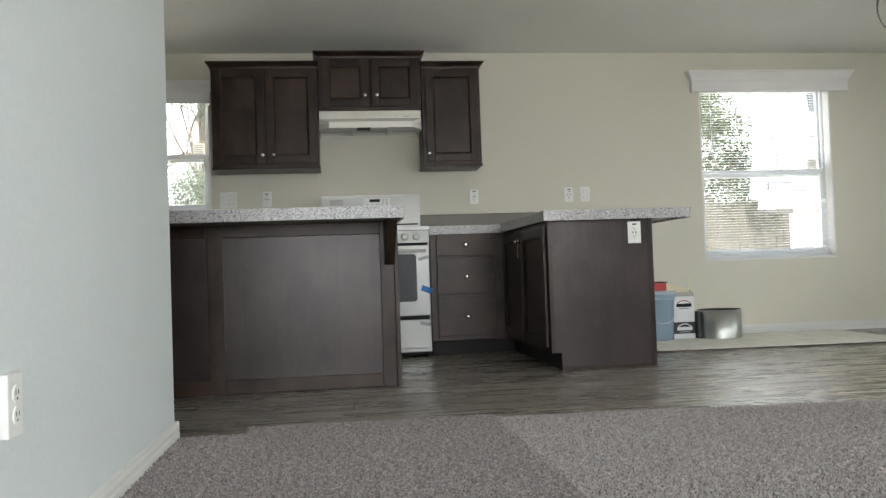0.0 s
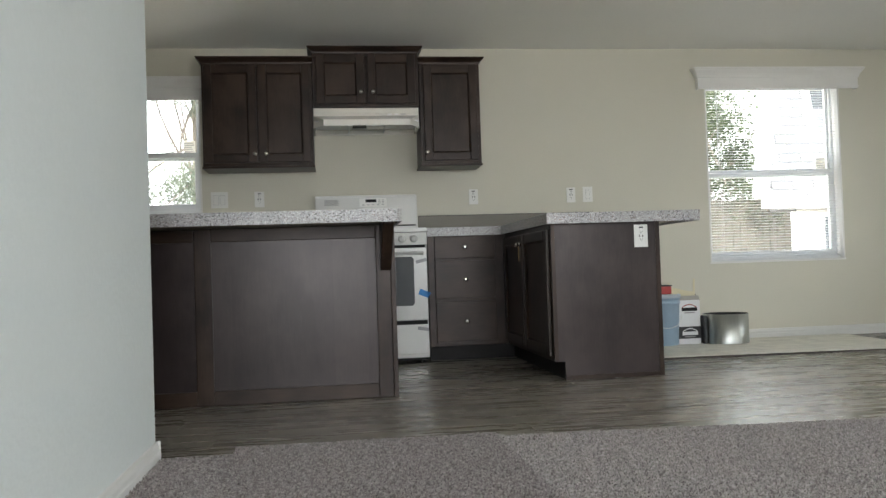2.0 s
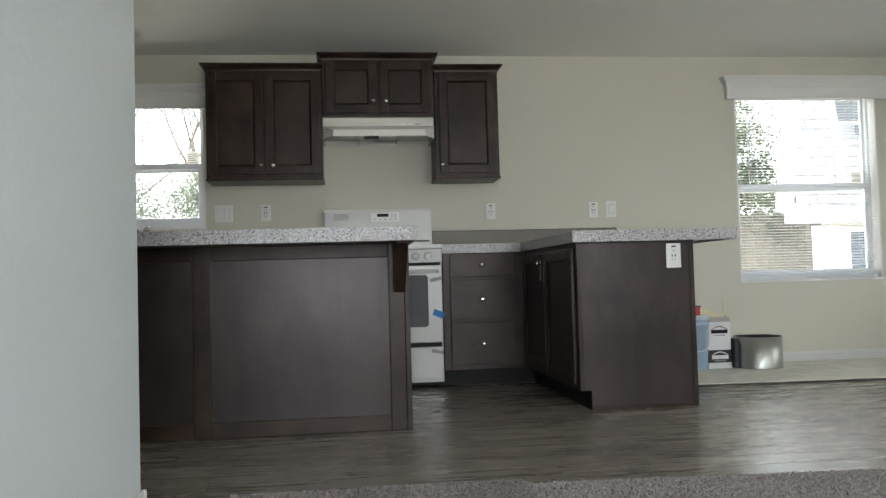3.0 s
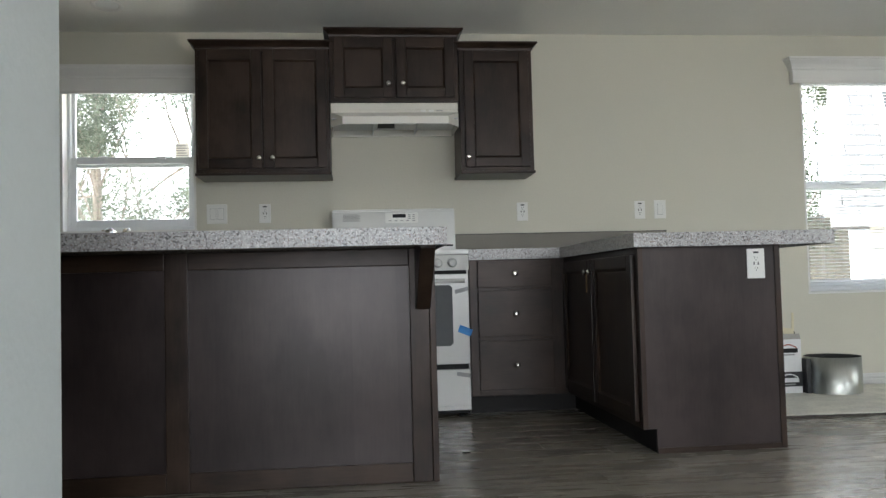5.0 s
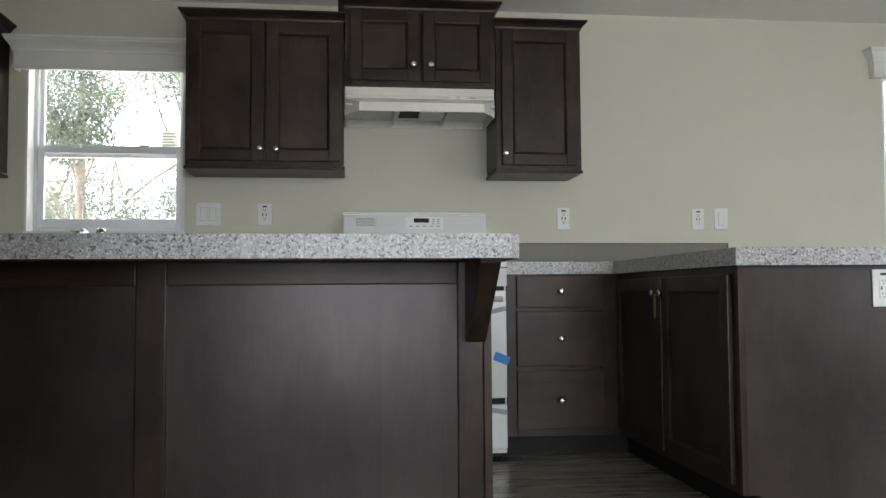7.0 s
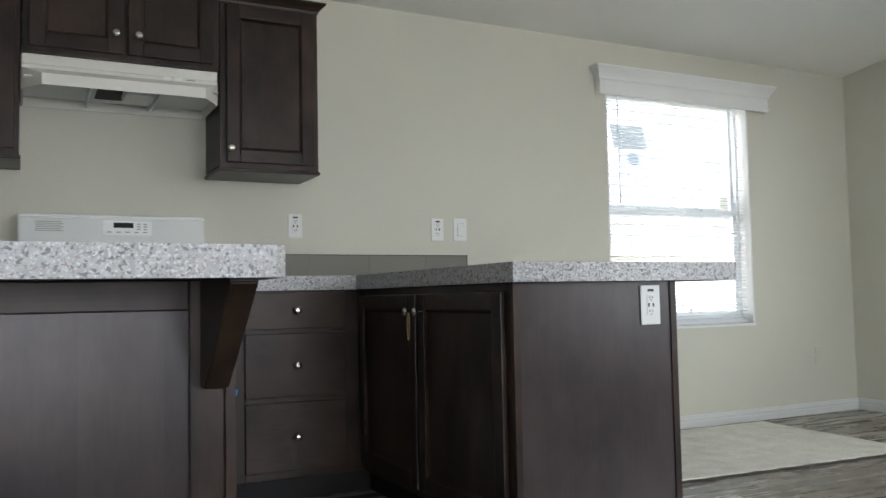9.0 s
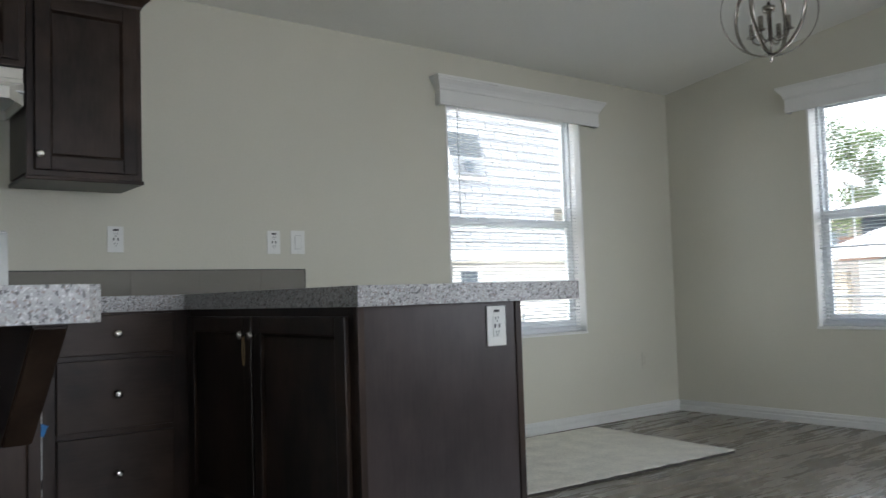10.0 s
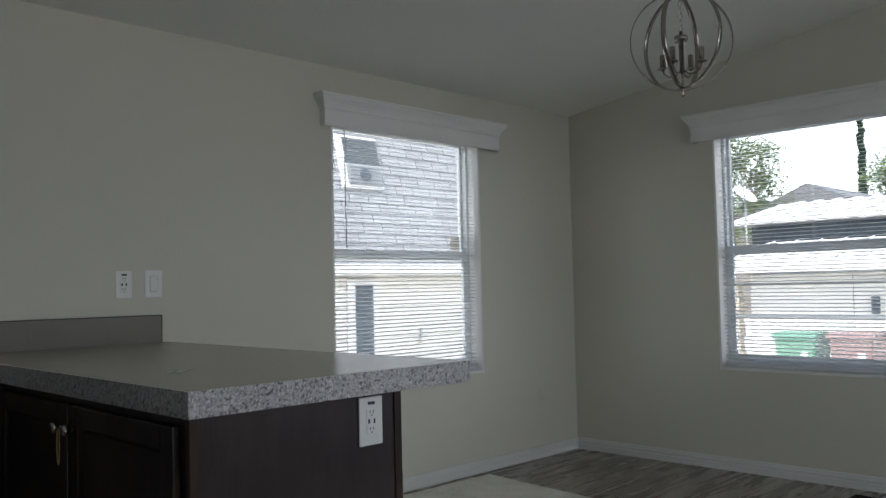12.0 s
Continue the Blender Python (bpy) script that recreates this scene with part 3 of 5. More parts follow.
def framed_door(parent, w, h, m, rail=0.057, th=0.019):
    """A shaker door: recessed panel with its stiles and rails, placed by m."""
    bm = door_bm(w, h, rail, th)
    bmesh.ops.transform(bm, matrix=m, verts=bm.verts[:])
    d = part("door", bm, M["wood"], parent)
    for nm, b, k in (("stile", (0, rail, 0, h), "wood"), ("stile", (w - rail, w, 0, h), "wood"), ("rail", (rail, w - rail, 0, rail), "woodh"), ("rail", (rail, w - rail, h - rail, h), "woodh")):
        bm = bmesh.new()
        box(bm, b[0], b[1], 0, th, b[2], b[3], 0.004)
        bmesh.ops.transform(bm, matrix=m, verts=bm.verts[:])
        part(nm, bm, M[k], d)
    return d


def crown(parent, x0, x1, y, z, back):
    """Crown moulding along the top of a wall cabinet: three sides."""
    bm = bmesh.new()
    prof = [(0, 0), (0.004, 0.0), (0.006, 0.010), (0.016, 0.024), (0.030, 0.034), (0.034, 0.038), (0.034, 0.046), (0.0, 0.046)]
    rows = [[bm.verts.new(v) for v in ((x0 - o, back, z + h), (x0 - o, y - o, z + h), (x1 + o, y - o, z + h), (x1 + o, back, z + h))] for o, h in prof]
    for a, b in zip(rows, rows[1:]):
        for i in range(3):
            bm.faces.new((a[i], a[i + 1], b[i + 1], b[i]))
    bm.faces.new(rows[-1][::-1])
    bmesh.ops.recalc_face_normals(bm, faces=bm.faces[:])
    return part("crown_moulding", bm, M["woodh"], parent)


def wall_cabinet(x0, x1, z0, z1, y, doors, label, knobs):
    c = thing("wall_cabinet", ((x0 + x1) / 2, YB, z0), label, "cabinet", "kitchen wall cabinets")
    bm = bmesh.new()
    box(bm, x0, x1, y + 0.019, YB - 0.001, z0 + 0.012, z1, 0.001)
    part("body", bm, M["wood"], c)
    bm = bmesh.new()
    box(bm, x0, x0 + 0.038, y, y + 0.019, z0, z1, 0.0015)
    box(bm, x1 - 0.038, x1, y, y + 0.019, z0, z1, 0.0015)
    box(bm, x0 + 0.038, x1 - 0.038, y, y + 0.019, z0, z0 + 0.03, 0.0015)
    box(bm, x0 + 0.038, x1 - 0.038, y, y + 0.019, z1 - 0.03, z1, 0.0015)
    part("face_frame", bm, M["wood"], c)
    if z0 < 1.5:
        part("bottom_moulding", bm_box(x0 - 0.006, x1 + 0.006, y - 0.008, YB - 0.002, z0 - 0.016, z0, bevel=0.004), M["woodh"], c)
    for (a, b), kx in zip(doors, knobs):
        d = framed_door(c, b - a, z1 - z0 - 0.045, Matrix.Translation((a, y - 0.0195, z0 + 0.022)))
        knob(d, (kx, y - 0.0195, z0 + (0.10 if z0 > 1.5 else 0.078)), (0, -1, 0))
    crown(c, x0, x1, y, z1 - 0.012, YB - 0.002)
    return c


wall_cabinet(-0.872, -0.112, 1.394, 2.124, 5.795, [(-0.858, -0.499), (-0.487, -0.128)], "dark-stained maple wall cabinet with two doors beside the hood", (-0.514, -0.438))
wall_cabinet(-0.106, 0.642, 1.795, 2.190, 5.765, [(-0.082, 0.258), (0.278, 0.618)], "short dark-stained maple cabinet with two doors over the hood", (0.231, 0.316))
wall_cabinet(0.652, 1.089, 1.388, 2.120, 5.795, [(0.678, 1.066)], "dark-stained maple wall cabinet with one door", (0.692,))

wall_cabinet(XL + 0.002, -1.800, 1.378, 2.112, 5.795, [(XL + 0.022, -1.818)], "dark-stained maple wall cabinet with a plain end beside the sink window", (-1.845,))

# recessed light over the sink
c = thing("recessed_light", (-1.34, 5.74, 2.34), "white recessed ceiling can light, switched off", "ceiling light")
can_m = Matrix.Translation((-1.34, 5.74, vault(5.74))) @ Matrix.Rotation(math.atan(-RISE), 4, "X")
bm = bmesh.new()
lathe(bm, [(0.062, -0.001), (0.066, -0.006), (0.082, -0.007), (0.088, -0.003), (0.088, -0.0005)], 32, can_m, cap=False)
part("trim_ring", bm, M["white"], c)
bm = bmesh.new()
lathe(bm, [(0.0615, -0.0012), (0.058, -0.0020), (0.020, -0.0035), (0.004, -0.0038)], 28, can_m)
part("lens", bm, M["hoodin"], c, "dull grey lens")

# drawer base beside the range
c = thing("drawer_base", (0.90, 5.85, 0), "dark-stained maple base cabinet with three drawers", "cabinet", "kitchen base cabinets")
part("body", bm_box(0.645, 1.188, 5.561, YB - 0.001, 0.10, 0.863), M["wood"], c)
bm = bmesh.new()
box(bm, 0.645, 0.695, 5.542, 5.561, 0.10, 0.863, 0.0015)
box(bm, 1.105, 1.188, 5.542, 5.561, 0.10, 0.863, 0.0015)
for z0, z1 in ((0.10, 0.140), (0.402, 0.430), (0.679, 0.704), (0.842, 0.863)):
    box(bm, 0.695, 1.105, 5.542, 5.561, z0, z1, 0.0015)
part("face_frame", bm, M["wood"], c)
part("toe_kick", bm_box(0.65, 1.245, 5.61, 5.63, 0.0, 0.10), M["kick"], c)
for z0, z1, kz in ((0.700, 0.846, 0.775), (0.427, 0.682, 0.554), (0.134, 0.405, 0.268)):
    d = part("drawer_front", bm_box(0.690, 1.108, 5.5225, 5.5415, z0, z1, bevel=0.003), M["woodh"], c)
    knob(d, (0.897, 5.5225, kz), (0, -1, 0))

# peninsula cabinet with the finished end
c = thing("peninsula_cabinet", (1.49, 4.9, 0), "dark-stained maple peninsula cabinet with two doors and a finished end panel", "cabinet", "kitchen base cabinets")
part("body", bm_box(1.210, 1.780, 4.345, YB - 0.001, 0.10, 0.863), M["wood"], c)
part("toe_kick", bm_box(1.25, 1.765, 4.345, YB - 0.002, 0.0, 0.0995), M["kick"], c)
bm = bmesh.new()
prism(bm, [(1.213, 0.10), (1.250, 0.10), (1.250, 0.0), (1.789, 0.0), (1.789, 0.863), (1.213, 0.863)], "y", 4.327, 4.3445)
part("end_panel", bm, M["veneer"], c, "plain veneered end panel")
part("corner_stile", bm_box(1.190, 1.2125, 4.323, 4.345, 0.10, 0.863, bevel=0.002), M["wood"], c)
part("edge_trim", bm_box(1.7895, 1.814, 4.322, 4.346, 0.0, 0.863, bevel=0.002), M["wood"], c)
part("base_trim", bm_box(1.252, 1.788, 4.321, 4.3265, 0.0, 0.022, bevel=0.001), M["woodh"], c)
part("back_panel", bm_box(1.7805, 1.811, 4.347, YB - 0.002, 0.0, 0.863), M["wood"], c)
bm = bmesh.new()
for y0, y1, z0, z1 in ((4.346, 4.372, 0.10, 0.863), (4.955, 4.975, 0.13, 0.825), (5.52, 5.541, 0.10, 0.863), (4.372, 5.52, 0.10, 0.13), (4.372, 5.52, 0.825, 0.863)):
    box(bm, 1.191, 1.2095, y0, y1, z0, z1, 0.0012)
part("face_frame", bm, M["wood"], c)
doors = []
for y0, y1 in ((4.972, 5.535), (4.366, 4.955)):
    doors.append(framed_door(c, y1 - y0, 0.70, Matrix.Translation((1.1905 - 0.0195, y1, 0.128)) @ Matrix.Rotation(-math.pi / 2, 4, "Z")))
kn = knob(doors[0], (1.171, 5.005, 0.765), (-1, 0, 0))
knob(doors[1], (1.171, 4.925, 0.765), (-1, 0, 0))
bm = bmesh.new()
tube(bm, [(1.160, 5.005 + 0.009 * math.sin(a), 0.715 + 0.052 * math.cos(a)) for a in [2 * math.pi * i / 24 for i in range(25)]], 0.0016, 6)
rb = tagged(new("rubber_band", mesh_of("rubber_band", bm, M["brass"])), "tan rubber band hanging on a cabinet knob", "rubber band")

# sink base under the window, closed in behind the bar
c = thing("sink_cabinet", (-1.13, 5.8, 0), "dark-stained maple sink base cabinet under the window", "cabinet", "kitchen base cabinets")
part("body", bm_box(XL + 0.001, -0.126, 5.561, YB - 0.001, 0.10, 0.863), M["wood"], c)
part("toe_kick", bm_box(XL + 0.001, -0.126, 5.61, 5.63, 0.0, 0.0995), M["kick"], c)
bm = bmesh.new()
for a, b in ((XL + 0.002, XL + 0.045), (-1.68, -1.64), (-1.16, -1.12), (-0.64, -0.60), (-0.168, -0.126)):
    box(bm, a, b, 5.542, 5.5605, 0.10, 0.863, 0.0015)
part("face_frame", bm, M["wood"], c)
for a, b in ((XL + 0.04, -1.67), (-1.65, -1.15), (-1.13, -0.63), (-0.61, -0.15)):
    d = framed_door(c, b - a, 0.70, Matrix.Translation((a, 5.522, 0.128)))
    knob(d, (b - 0.03, 5.522, 0.765), (0, -1, 0))


def faucet(x, y, z):
    """A two-handle chrome kitchen faucet on a deck plate, its low spout towards -y."""
    c = thing("kitchen_faucet", (x, y, z), "chrome two-handle kitchen faucet behind the sink", "faucet")
    part("deck_plate", bm_box(x - 0.085, x + 0.085, y - 0.028, y + 0.028, z - 0.0175, z + 0.016, bevel=0.006), M["nickel"], c)
    for hx in (x - 0.047, x + 0.047):
        bm = bmesh.new()
        lathe(bm, [(0.021, 0.016), (0.019, 0.030), (0.013, 0.060), (0.012, 0.120), (0.021, 0.128), (0.024, 0.140), (0.022, 0.158), (0.012, 0.166), (0.003, 0.167)], 20, Matrix.Translation((hx, y, z)))
        h = part("handle", bm, M["nickel"], c, "chrome round handle")
        bm = bmesh.new()
        tube(bm, [(hx, y - 0.018, z + 0.150), (hx + (0.03 if hx > x else -0.03), y - 0.05, z + 0.150)], 0.006, 8, 0.004)
        part("lever", bm, M["nickel"], h)
    bm = bmesh.new()
    tube(bm, [(x, y, z + 0.014), (x, y - 0.004, z + 0.085), (x, y - 0.030, z + 0.125), (x, y - 0.085, z + 0.138), (x, y - 0.150, z + 0.122), (x, y - 0.172, z + 0.098)], 0.012, 12, 0.010)
    part("spout", bm, M["nickel"], c)
    return c


# worktops
def worktop(parent, name, outline, z0=0.864, z1=CT, bev=0.003):
    bm = bmesh.new()
    prism(bm, outline, "z", z0 if name == "slab" else 0.855, z1)
    ob = part(name, bm, M["laminate" if name == "slab" else "granite"], parent)
    mo = ob.modifiers.new("edge", "BEVEL")
    mo.width, mo.segments, mo.limit_method = bev, 2, "ANGLE"
    return ob


w1 = thing("peninsula_worktop", (1.4, 5.2, 0.864), "speckled light grey laminate worktop over the peninsula", "countertop")
worktop(w1, "slab", [(0.642, 5.528), (1.160, 5.528), (1.160, 4.268), (2.027, 4.268), (2.027, YB - 0.001), (0.642, YB - 0.001)])
worktop(w1, "edge_band", [(0.642, 5.525), (1.157, 5.525), (1.157, 5.5278), (0.642, 5.5278)], bev=0.0008)
worktop(w1, "edge_band", [(1.157, 4.2682), (1.1598, 4.2682), (1.1598, 5.5248), (1.157, 5.5248)], bev=0.0008)
worktop(w1, "edge_band", [(1.157, 4.265), (2.030, 4.265), (2.030, 4.2678), (1.157, 4.2678)], bev=0.0008)
worktop(w1, "edge_band", [(2.0272, 4.2682), (2.030, 4.2682), (2.030, YB - 0.002), (2.0272, YB - 0.002)], bev=0.0008)
w3 = thing("sink_worktop", (-1.13, 5.8, 0.864), "speckled light grey laminate worktop at the sink", "countertop")
worktop(w3, "slab", [(XL + 0.001, 5.528), (-0.126, 5.528), (-0.126, YB - 0.001), (XL + 0.001, YB - 0.001)])
worktop(w3, "edge_band", [(XL + 0.001, 5.525), (-0.126, 5.525), (-0.126, 5.5278), (XL + 0.001, 5.5278)], bev=0.0008)
faucet(-1.335, 5.91, CT + 0.018)
w2 = thing("island_worktop", (-0.9, 4.2, 0.862), "speckled light grey laminate breakfast bar top", "countertop")
worktop(w2, "slab", [(XL + 0.001, 3.670), (0.298, 3.670), (0.319, 3.691), (0.319, 4.66), (XL + 0.001, 4.66)], 0.862)
worktop(w2, "edge_band", [(XL + 0.001, 3.667), (0.299, 3.667), (0.298, 3.6698), (XL + 0.001, 3.6698)], 0.862, bev=0.0008)
worktop(w2, "corner_band", [(0.2992, 3.6672), (0.322, 3.690), (0.3195, 3.6908), (0.2984, 3.6698)], 0.862, bev=0.0006)
worktop(w2, "edge_band", [(0.3192, 3.6915), (0.322, 3.6912), (0.322, 4.66), (0.3192, 4.66)], 0.862, bev=0.0008)
sp = thing("backsplash", (1.3, YB, CT), "low taupe tile backsplash along the wall", "backsplash")
part("backing", bm_box(0.642, 1.992, YB - 0.018, YB - 0.001, CT, 1.0298), M["splash"], sp)
for a, b in ((0.642, 0.8158), (0.8162, 1.1278), (1.1282, 1.4398), (1.4402, 1.7518), (1.7522, 1.992)):
    part("tile", bm_box(a, b, YB - 0.0205, YB - 0.0182, CT, 1.030, bevel=0.001), M["splash"], sp)
part("top_edge", bm_box(0.642, 1.992, YB - 0.0215, YB - 0.001, 1.0302, 1.0335), M["kick"], sp)
part("end_cap", bm_box(1.9922, 1.995, YB - 0.0215, YB - 0.001, CT, 1.0335), M["kick"], sp)

# breakfast bar
c = thing("breakfast_bar", (-0.9, 4.35, 0), "dark-stained maple breakfast bar with framed back panels", "breakfast bar")
part("body", bm_box(XL + 0.001, 0.280, 4.056, 4.64, 0.0, 0.861), M["wood"], c)
SX = [(-2.13, -2.045), (-1.372, -1.290), (-0.669, -0.587), (0.214, 0.287)]
for a, b in SX:
    part("stile", bm_box(max(a, XL + 0.002), b, 4.034, 4.0555, 0.0, 0.861, bevel=0.0035), M["wood"], c)
for (a0, a1), (b0, b1) in zip(SX, SX[1:]):
    part("panel", bm_box(a1 - 0.004, b0 + 0.004, 4.0455, 4.0557, 0.070, 0.799), M["veneer"], c, "flat veneered panel")
    part("top_rail", bm_box(a1, b0, 4.034, 4.0554, 0.797, 0.861, bevel=0.0035), M["woodh"], c)
    part("bottom_rail", bm_box(a1, b0, 4.034, 4.0554, 0.0, 0.072, bevel=0.0035), M["woodh"], c)
part("end_panel", bm_box(0.2875, 0.310, 4.030, 4.64, 0.0, 0.861, bevel=0.002), M["wood"], c)
bm = bmesh.new()
prism(bm, [(4.0335, 0.861), (3.745, 0.861), (3.745, 0.848), (3.995, 0.634), (4.0335, 0.634)], "x", 0.236, 0.288)
bmesh.ops.bevel(bm, geom=bm.edges[:], offset=0.003, segments=2, affect="EDGES")
part("corbel", bm, M["wood"], c, "tapered wooden bracket under the overhang")

# ---- range ----
c = thing("gas_range", (0.258, 5.8, 0), "white freestanding kitchen range with strips of tape on its oven door", "range")
RX0, RX1, RY = -0.120, 0.634, 5.47
part("body", bm_box(RX0, RX1, RY + 0.0302, YB - 0.02, 0.035, 0.885, bevel=0.004), M["enamel"], c)
part("cooktop", bm_box(RX0 - 0.002, RX1 + 0.002, RY - 0.005, YB - 0.02, 0.886, 0.915, bevel=0.008), M["enamel"], c)
bm = bmesh.new()
prism(bm, [(RY - 0.002, 0.800), (RY + 0.029, 0.800), (RY + 0.029, 0.884), (RY + 0.010, 0.884)], "x", RX0, RX1)
cp = part("control_panel", bm, M["enamel"], c)
for i in range(4):
    kx = (RX0 + 0.09, RX0 + 0.17, RX1 - 0.17, RX1 - 0.09)[i]
    bm = bmesh.new()
    lathe(bm, [(0.026, 0), (0.026, 0.006), (0.020, 0.010), (0.019, 0.026), (0.017, 0.029)], 20)
    box(bm, -0.004, 0.004, -0.019, 0.019, 0.026, 0.034, 0.0015)
    bmesh.ops.transform(bm, matrix=Matrix.Translation((kx, RY + 0.002, 0.842)) @ Matrix.Rotation(radians(96), 4, "X"), verts=bm.verts[:])
    part("burner_knob", bm, M["enamel"], cp, "white burner knob")
# black strip in place of the shade in the gap above the door
part("door_gap_shade", bm_box(RX0 + 0.01, RX1 - 0.01, RY + 0.020, RY + 0.03, 0.780, 0.800), M["black"], c)
bm = bmesh.new()
box(bm, RX0 + 0.004, RX1 - 0.004, RY - 0.008, RY + 0.029, 0.290, 0.780, 0.006)
dr = part("oven_door", bm, M["enamel"], c)
bm = bmesh.new()
prism(bm, [(RX0 + 0.11, 0.39), (RX1 - 0.11, 0.39), (RX1 - 0.095, 0.405), (RX1 - 0.095, 0.705), (RX1 - 0.11, 0.72), (RX0 + 0.11, 0.72), (RX0 + 0.095, 0.705), (RX0 + 0.095, 0.405)], "y", RY - 0.0105, RY - 0.0085)
part("oven_window", bm, M["ovenglass"], dr, "grey dotted oven glass")
bm = bmesh.new()
tube(bm, [(RX0 + 0.03, RY - 0.045, 0.742), (RX1 - 0.03, RY - 0.045, 0.742)], 0.012, 12)
for xx in (RX0 + 0.04, RX1 - 0.04):
    box(bm, xx - 0.012, xx + 0.012, RY - 0.045, RY - 0.009, 0.730, 0.754, 0.003)
part("oven_handle", bm, M["enamel"], dr)
# black strip in place of the shade between door and drawer
part("drawer_gap_shade", bm_box(RX0 + 0.01, RX1 - 0.01, RY + 0.020, RY + 0.03, 0.262, 0.290), M["black"], c)
part("storage_drawer", bm_box(RX0 + 0.004, RX1 - 0.004, RY - 0.006, RY + 0.029, 0.062, 0.262, bevel=0.006), M["enamel"], c)
part("plinth", bm_box(RX0 + 0.01, RX1 - 0.01, RY + 0.031, YB - 0.03, 0.02, 0.0345), M["black"], c)
for xx in (RX0 + 0.05, RX1 - 0.05):
    for yy in (RY + 0.05, YB - 0.07):
        bm = bmesh.new()
        lathe(bm, [(0.018, 0), (0.018, 0.012), (0.010, 0.014), (0.010, 0.036)], 12, Matrix.Translation((xx, yy, 0)))
        part("foot", bm, M["black"], c, "black levelling foot")
bm = bmesh.new()
prism(bm, [(6.005, 0.9155), (YB - 0.012, 0.9155), (YB - 0.012, 1.190), (6.035, 1.193), (6.022, 1.183)], "x", RX0 + 0.004, RX1 - 0.004)
bmesh.ops.bevel(bm, geom=bm.edges[:], offset=0.006, segments=2, affect="EDGES")
bg = part("backguard", bm, M["enamel"], c, "white control backguard")
part("vent_slot", bm_box(RX0 + 0.03, RX1 - 0.02, 6.0045, 6.0075, 0.958, 0.968), M["black"], bg, "dark oven vent slot")


def bg_y(z):
    return 6.005 + (z - 0.9155) / (1.183 - 0.9155) * 0.017


bm = bmesh.new()
box(bm, 0.205, 0.405, bg_y(1.13) - 0.0022, bg_y(1.13) + 0.004, 1.105, 1.168, 0.001)
kp = part("keypad", bm, M["plate"], bg)
part("clock_display", bm_box(0.250, 0.330, bg_y(1.13) - 0.004, bg_y(1.13) - 0.0025, 1.138, 1.160), M["display"], bg, "dark clock display")
bm = bmesh.new()
for k in range(6):
    box(bm, RX0 + 0.07, RX0 + 0.175 - 0.01 * (k % 2), bg_y(1.14) - 0.003, bg_y(1.14) + 0.001, 1.120 + k * 0.0075, 1.1235 + k * 0.0075)
for k in range(5):
    box(bm, 0.225 + k * 0.036, 0.243 + k * 0.036, bg_y(1.13) - 0.004, bg_y(1.13) - 0.0025, 1.117, 1.122)
for k in range(2):
    for j in range(3):
        box(bm, 0.345 + k * 0.026, 0.359 + k * 0.026, bg_y(1.13) - 0.004, bg_y(1.13) - 0.0025, 1.130 + j * 0.011, 1.135 + j * 0.011)
part("panel_print", bm, M["print"], bg)["kind"] = "stuff"


def tape(name, x, y, z, w, h, ang, material, label):
    bm = bmesh.new()
    n = 6
    rows = []
    for i in range(n + 1):
        u = (i / n - 0.5) * w
        lift = 0.0015 + 0.004 * abs(i / n - 0.5) ** 2
        rows.append([bm.verts.new((u, -lift, -h / 2)), bm.verts.new((u, -lift, h / 2)), bm.verts.new((u, -lift + 0.0005, h / 2)), bm.verts.new((u, -lift + 0.0005, -h / 2))])
    for a, b in zip(rows, rows[1:]):
        for k in range(4):
            bm.faces.new((a[k], b[k], b[(k + 1) % 4], a[(k + 1) % 4]))
    bmesh.ops.recalc_face_normals(bm, faces=bm.faces[:])
    bmesh.ops.transform(bm, matrix=Matrix.Translation((x, y, z)) @ Matrix.Rotation(radians(ang), 4, "Y"), verts=bm.verts[:])
    return part(name, bm, material, c, label)


tape("tape", 0.605, RY - 0.0085, 0.470, 0.075, 0.040, 22, M["tapeblue"], "strip of blue masking tape")
tape("tape", 0.590, RY - 0.0085, 0.690, 0.075, 0.022, -14, M["tapegrey"], "strip of grey tape")
tape("tape", 0.590, RY - 0.0065, 0.232, 0.075, 0.022, 10, M["tapegrey"], "strip of grey tape")

# ---- hood ----
c = thing("range_hood", (0.265, YB, 1.63), "white under-cabinet range hood with open filter bay", "range hood")
HX0, HX1 = -0.106, 0.640
HZ0, HZ1, HF = 1.630, 1.7935, 5.790
bm = bmesh.new()
box(bm, HX0, HX1, HF, YB - 0.002, 1.752, HZ1, 0.002)
box(bm, HX0, HX1, HF, HF + 0.008, 1.735, 1.7515, 0.002)
box(bm, HX0, HX0 + 0.006, HF + 0.008, YB - 0.002, 1.648, 1.7518)
box(bm, HX1 - 0.006, HX1, HF + 0.008, YB - 0.002, 1.648, 1.7518)
box(bm, HX0 + 0.006, HX1 - 0.006, YB - 0.012, YB - 0.002, 1.648, 1.7518)
part("shell", bm, M["hood"], c)
bm = bmesh.new()
LY = 5.680
top = [(HX0, HF, 1.735), (HX0 + 0.07, LY, 1.692), (HX1 - 0.07, LY, 1.692), (HX1, HF, 1.735)]
low = [(HX0, HF + 0.006, 1.650), (HX0 + 0.07, LY + 0.002, 1.650), (HX1 - 0.07, LY + 0.002, 1.650), (HX1, HF + 0.006, 1.650)]
tv, lv = [bm.verts.new(v) for v in top], [bm.verts.new(v) for v in low]
for i in range(3):
    bm.faces.new((tv[i], lv[i], lv[i + 1], tv[i + 1]))
bm.faces.new((tv[0], tv[1], tv[2], tv[3]))
bmesh.ops.recalc_face_normals(bm, faces=bm.faces[:])
ob = part("visor", bm, M["hood"], c)
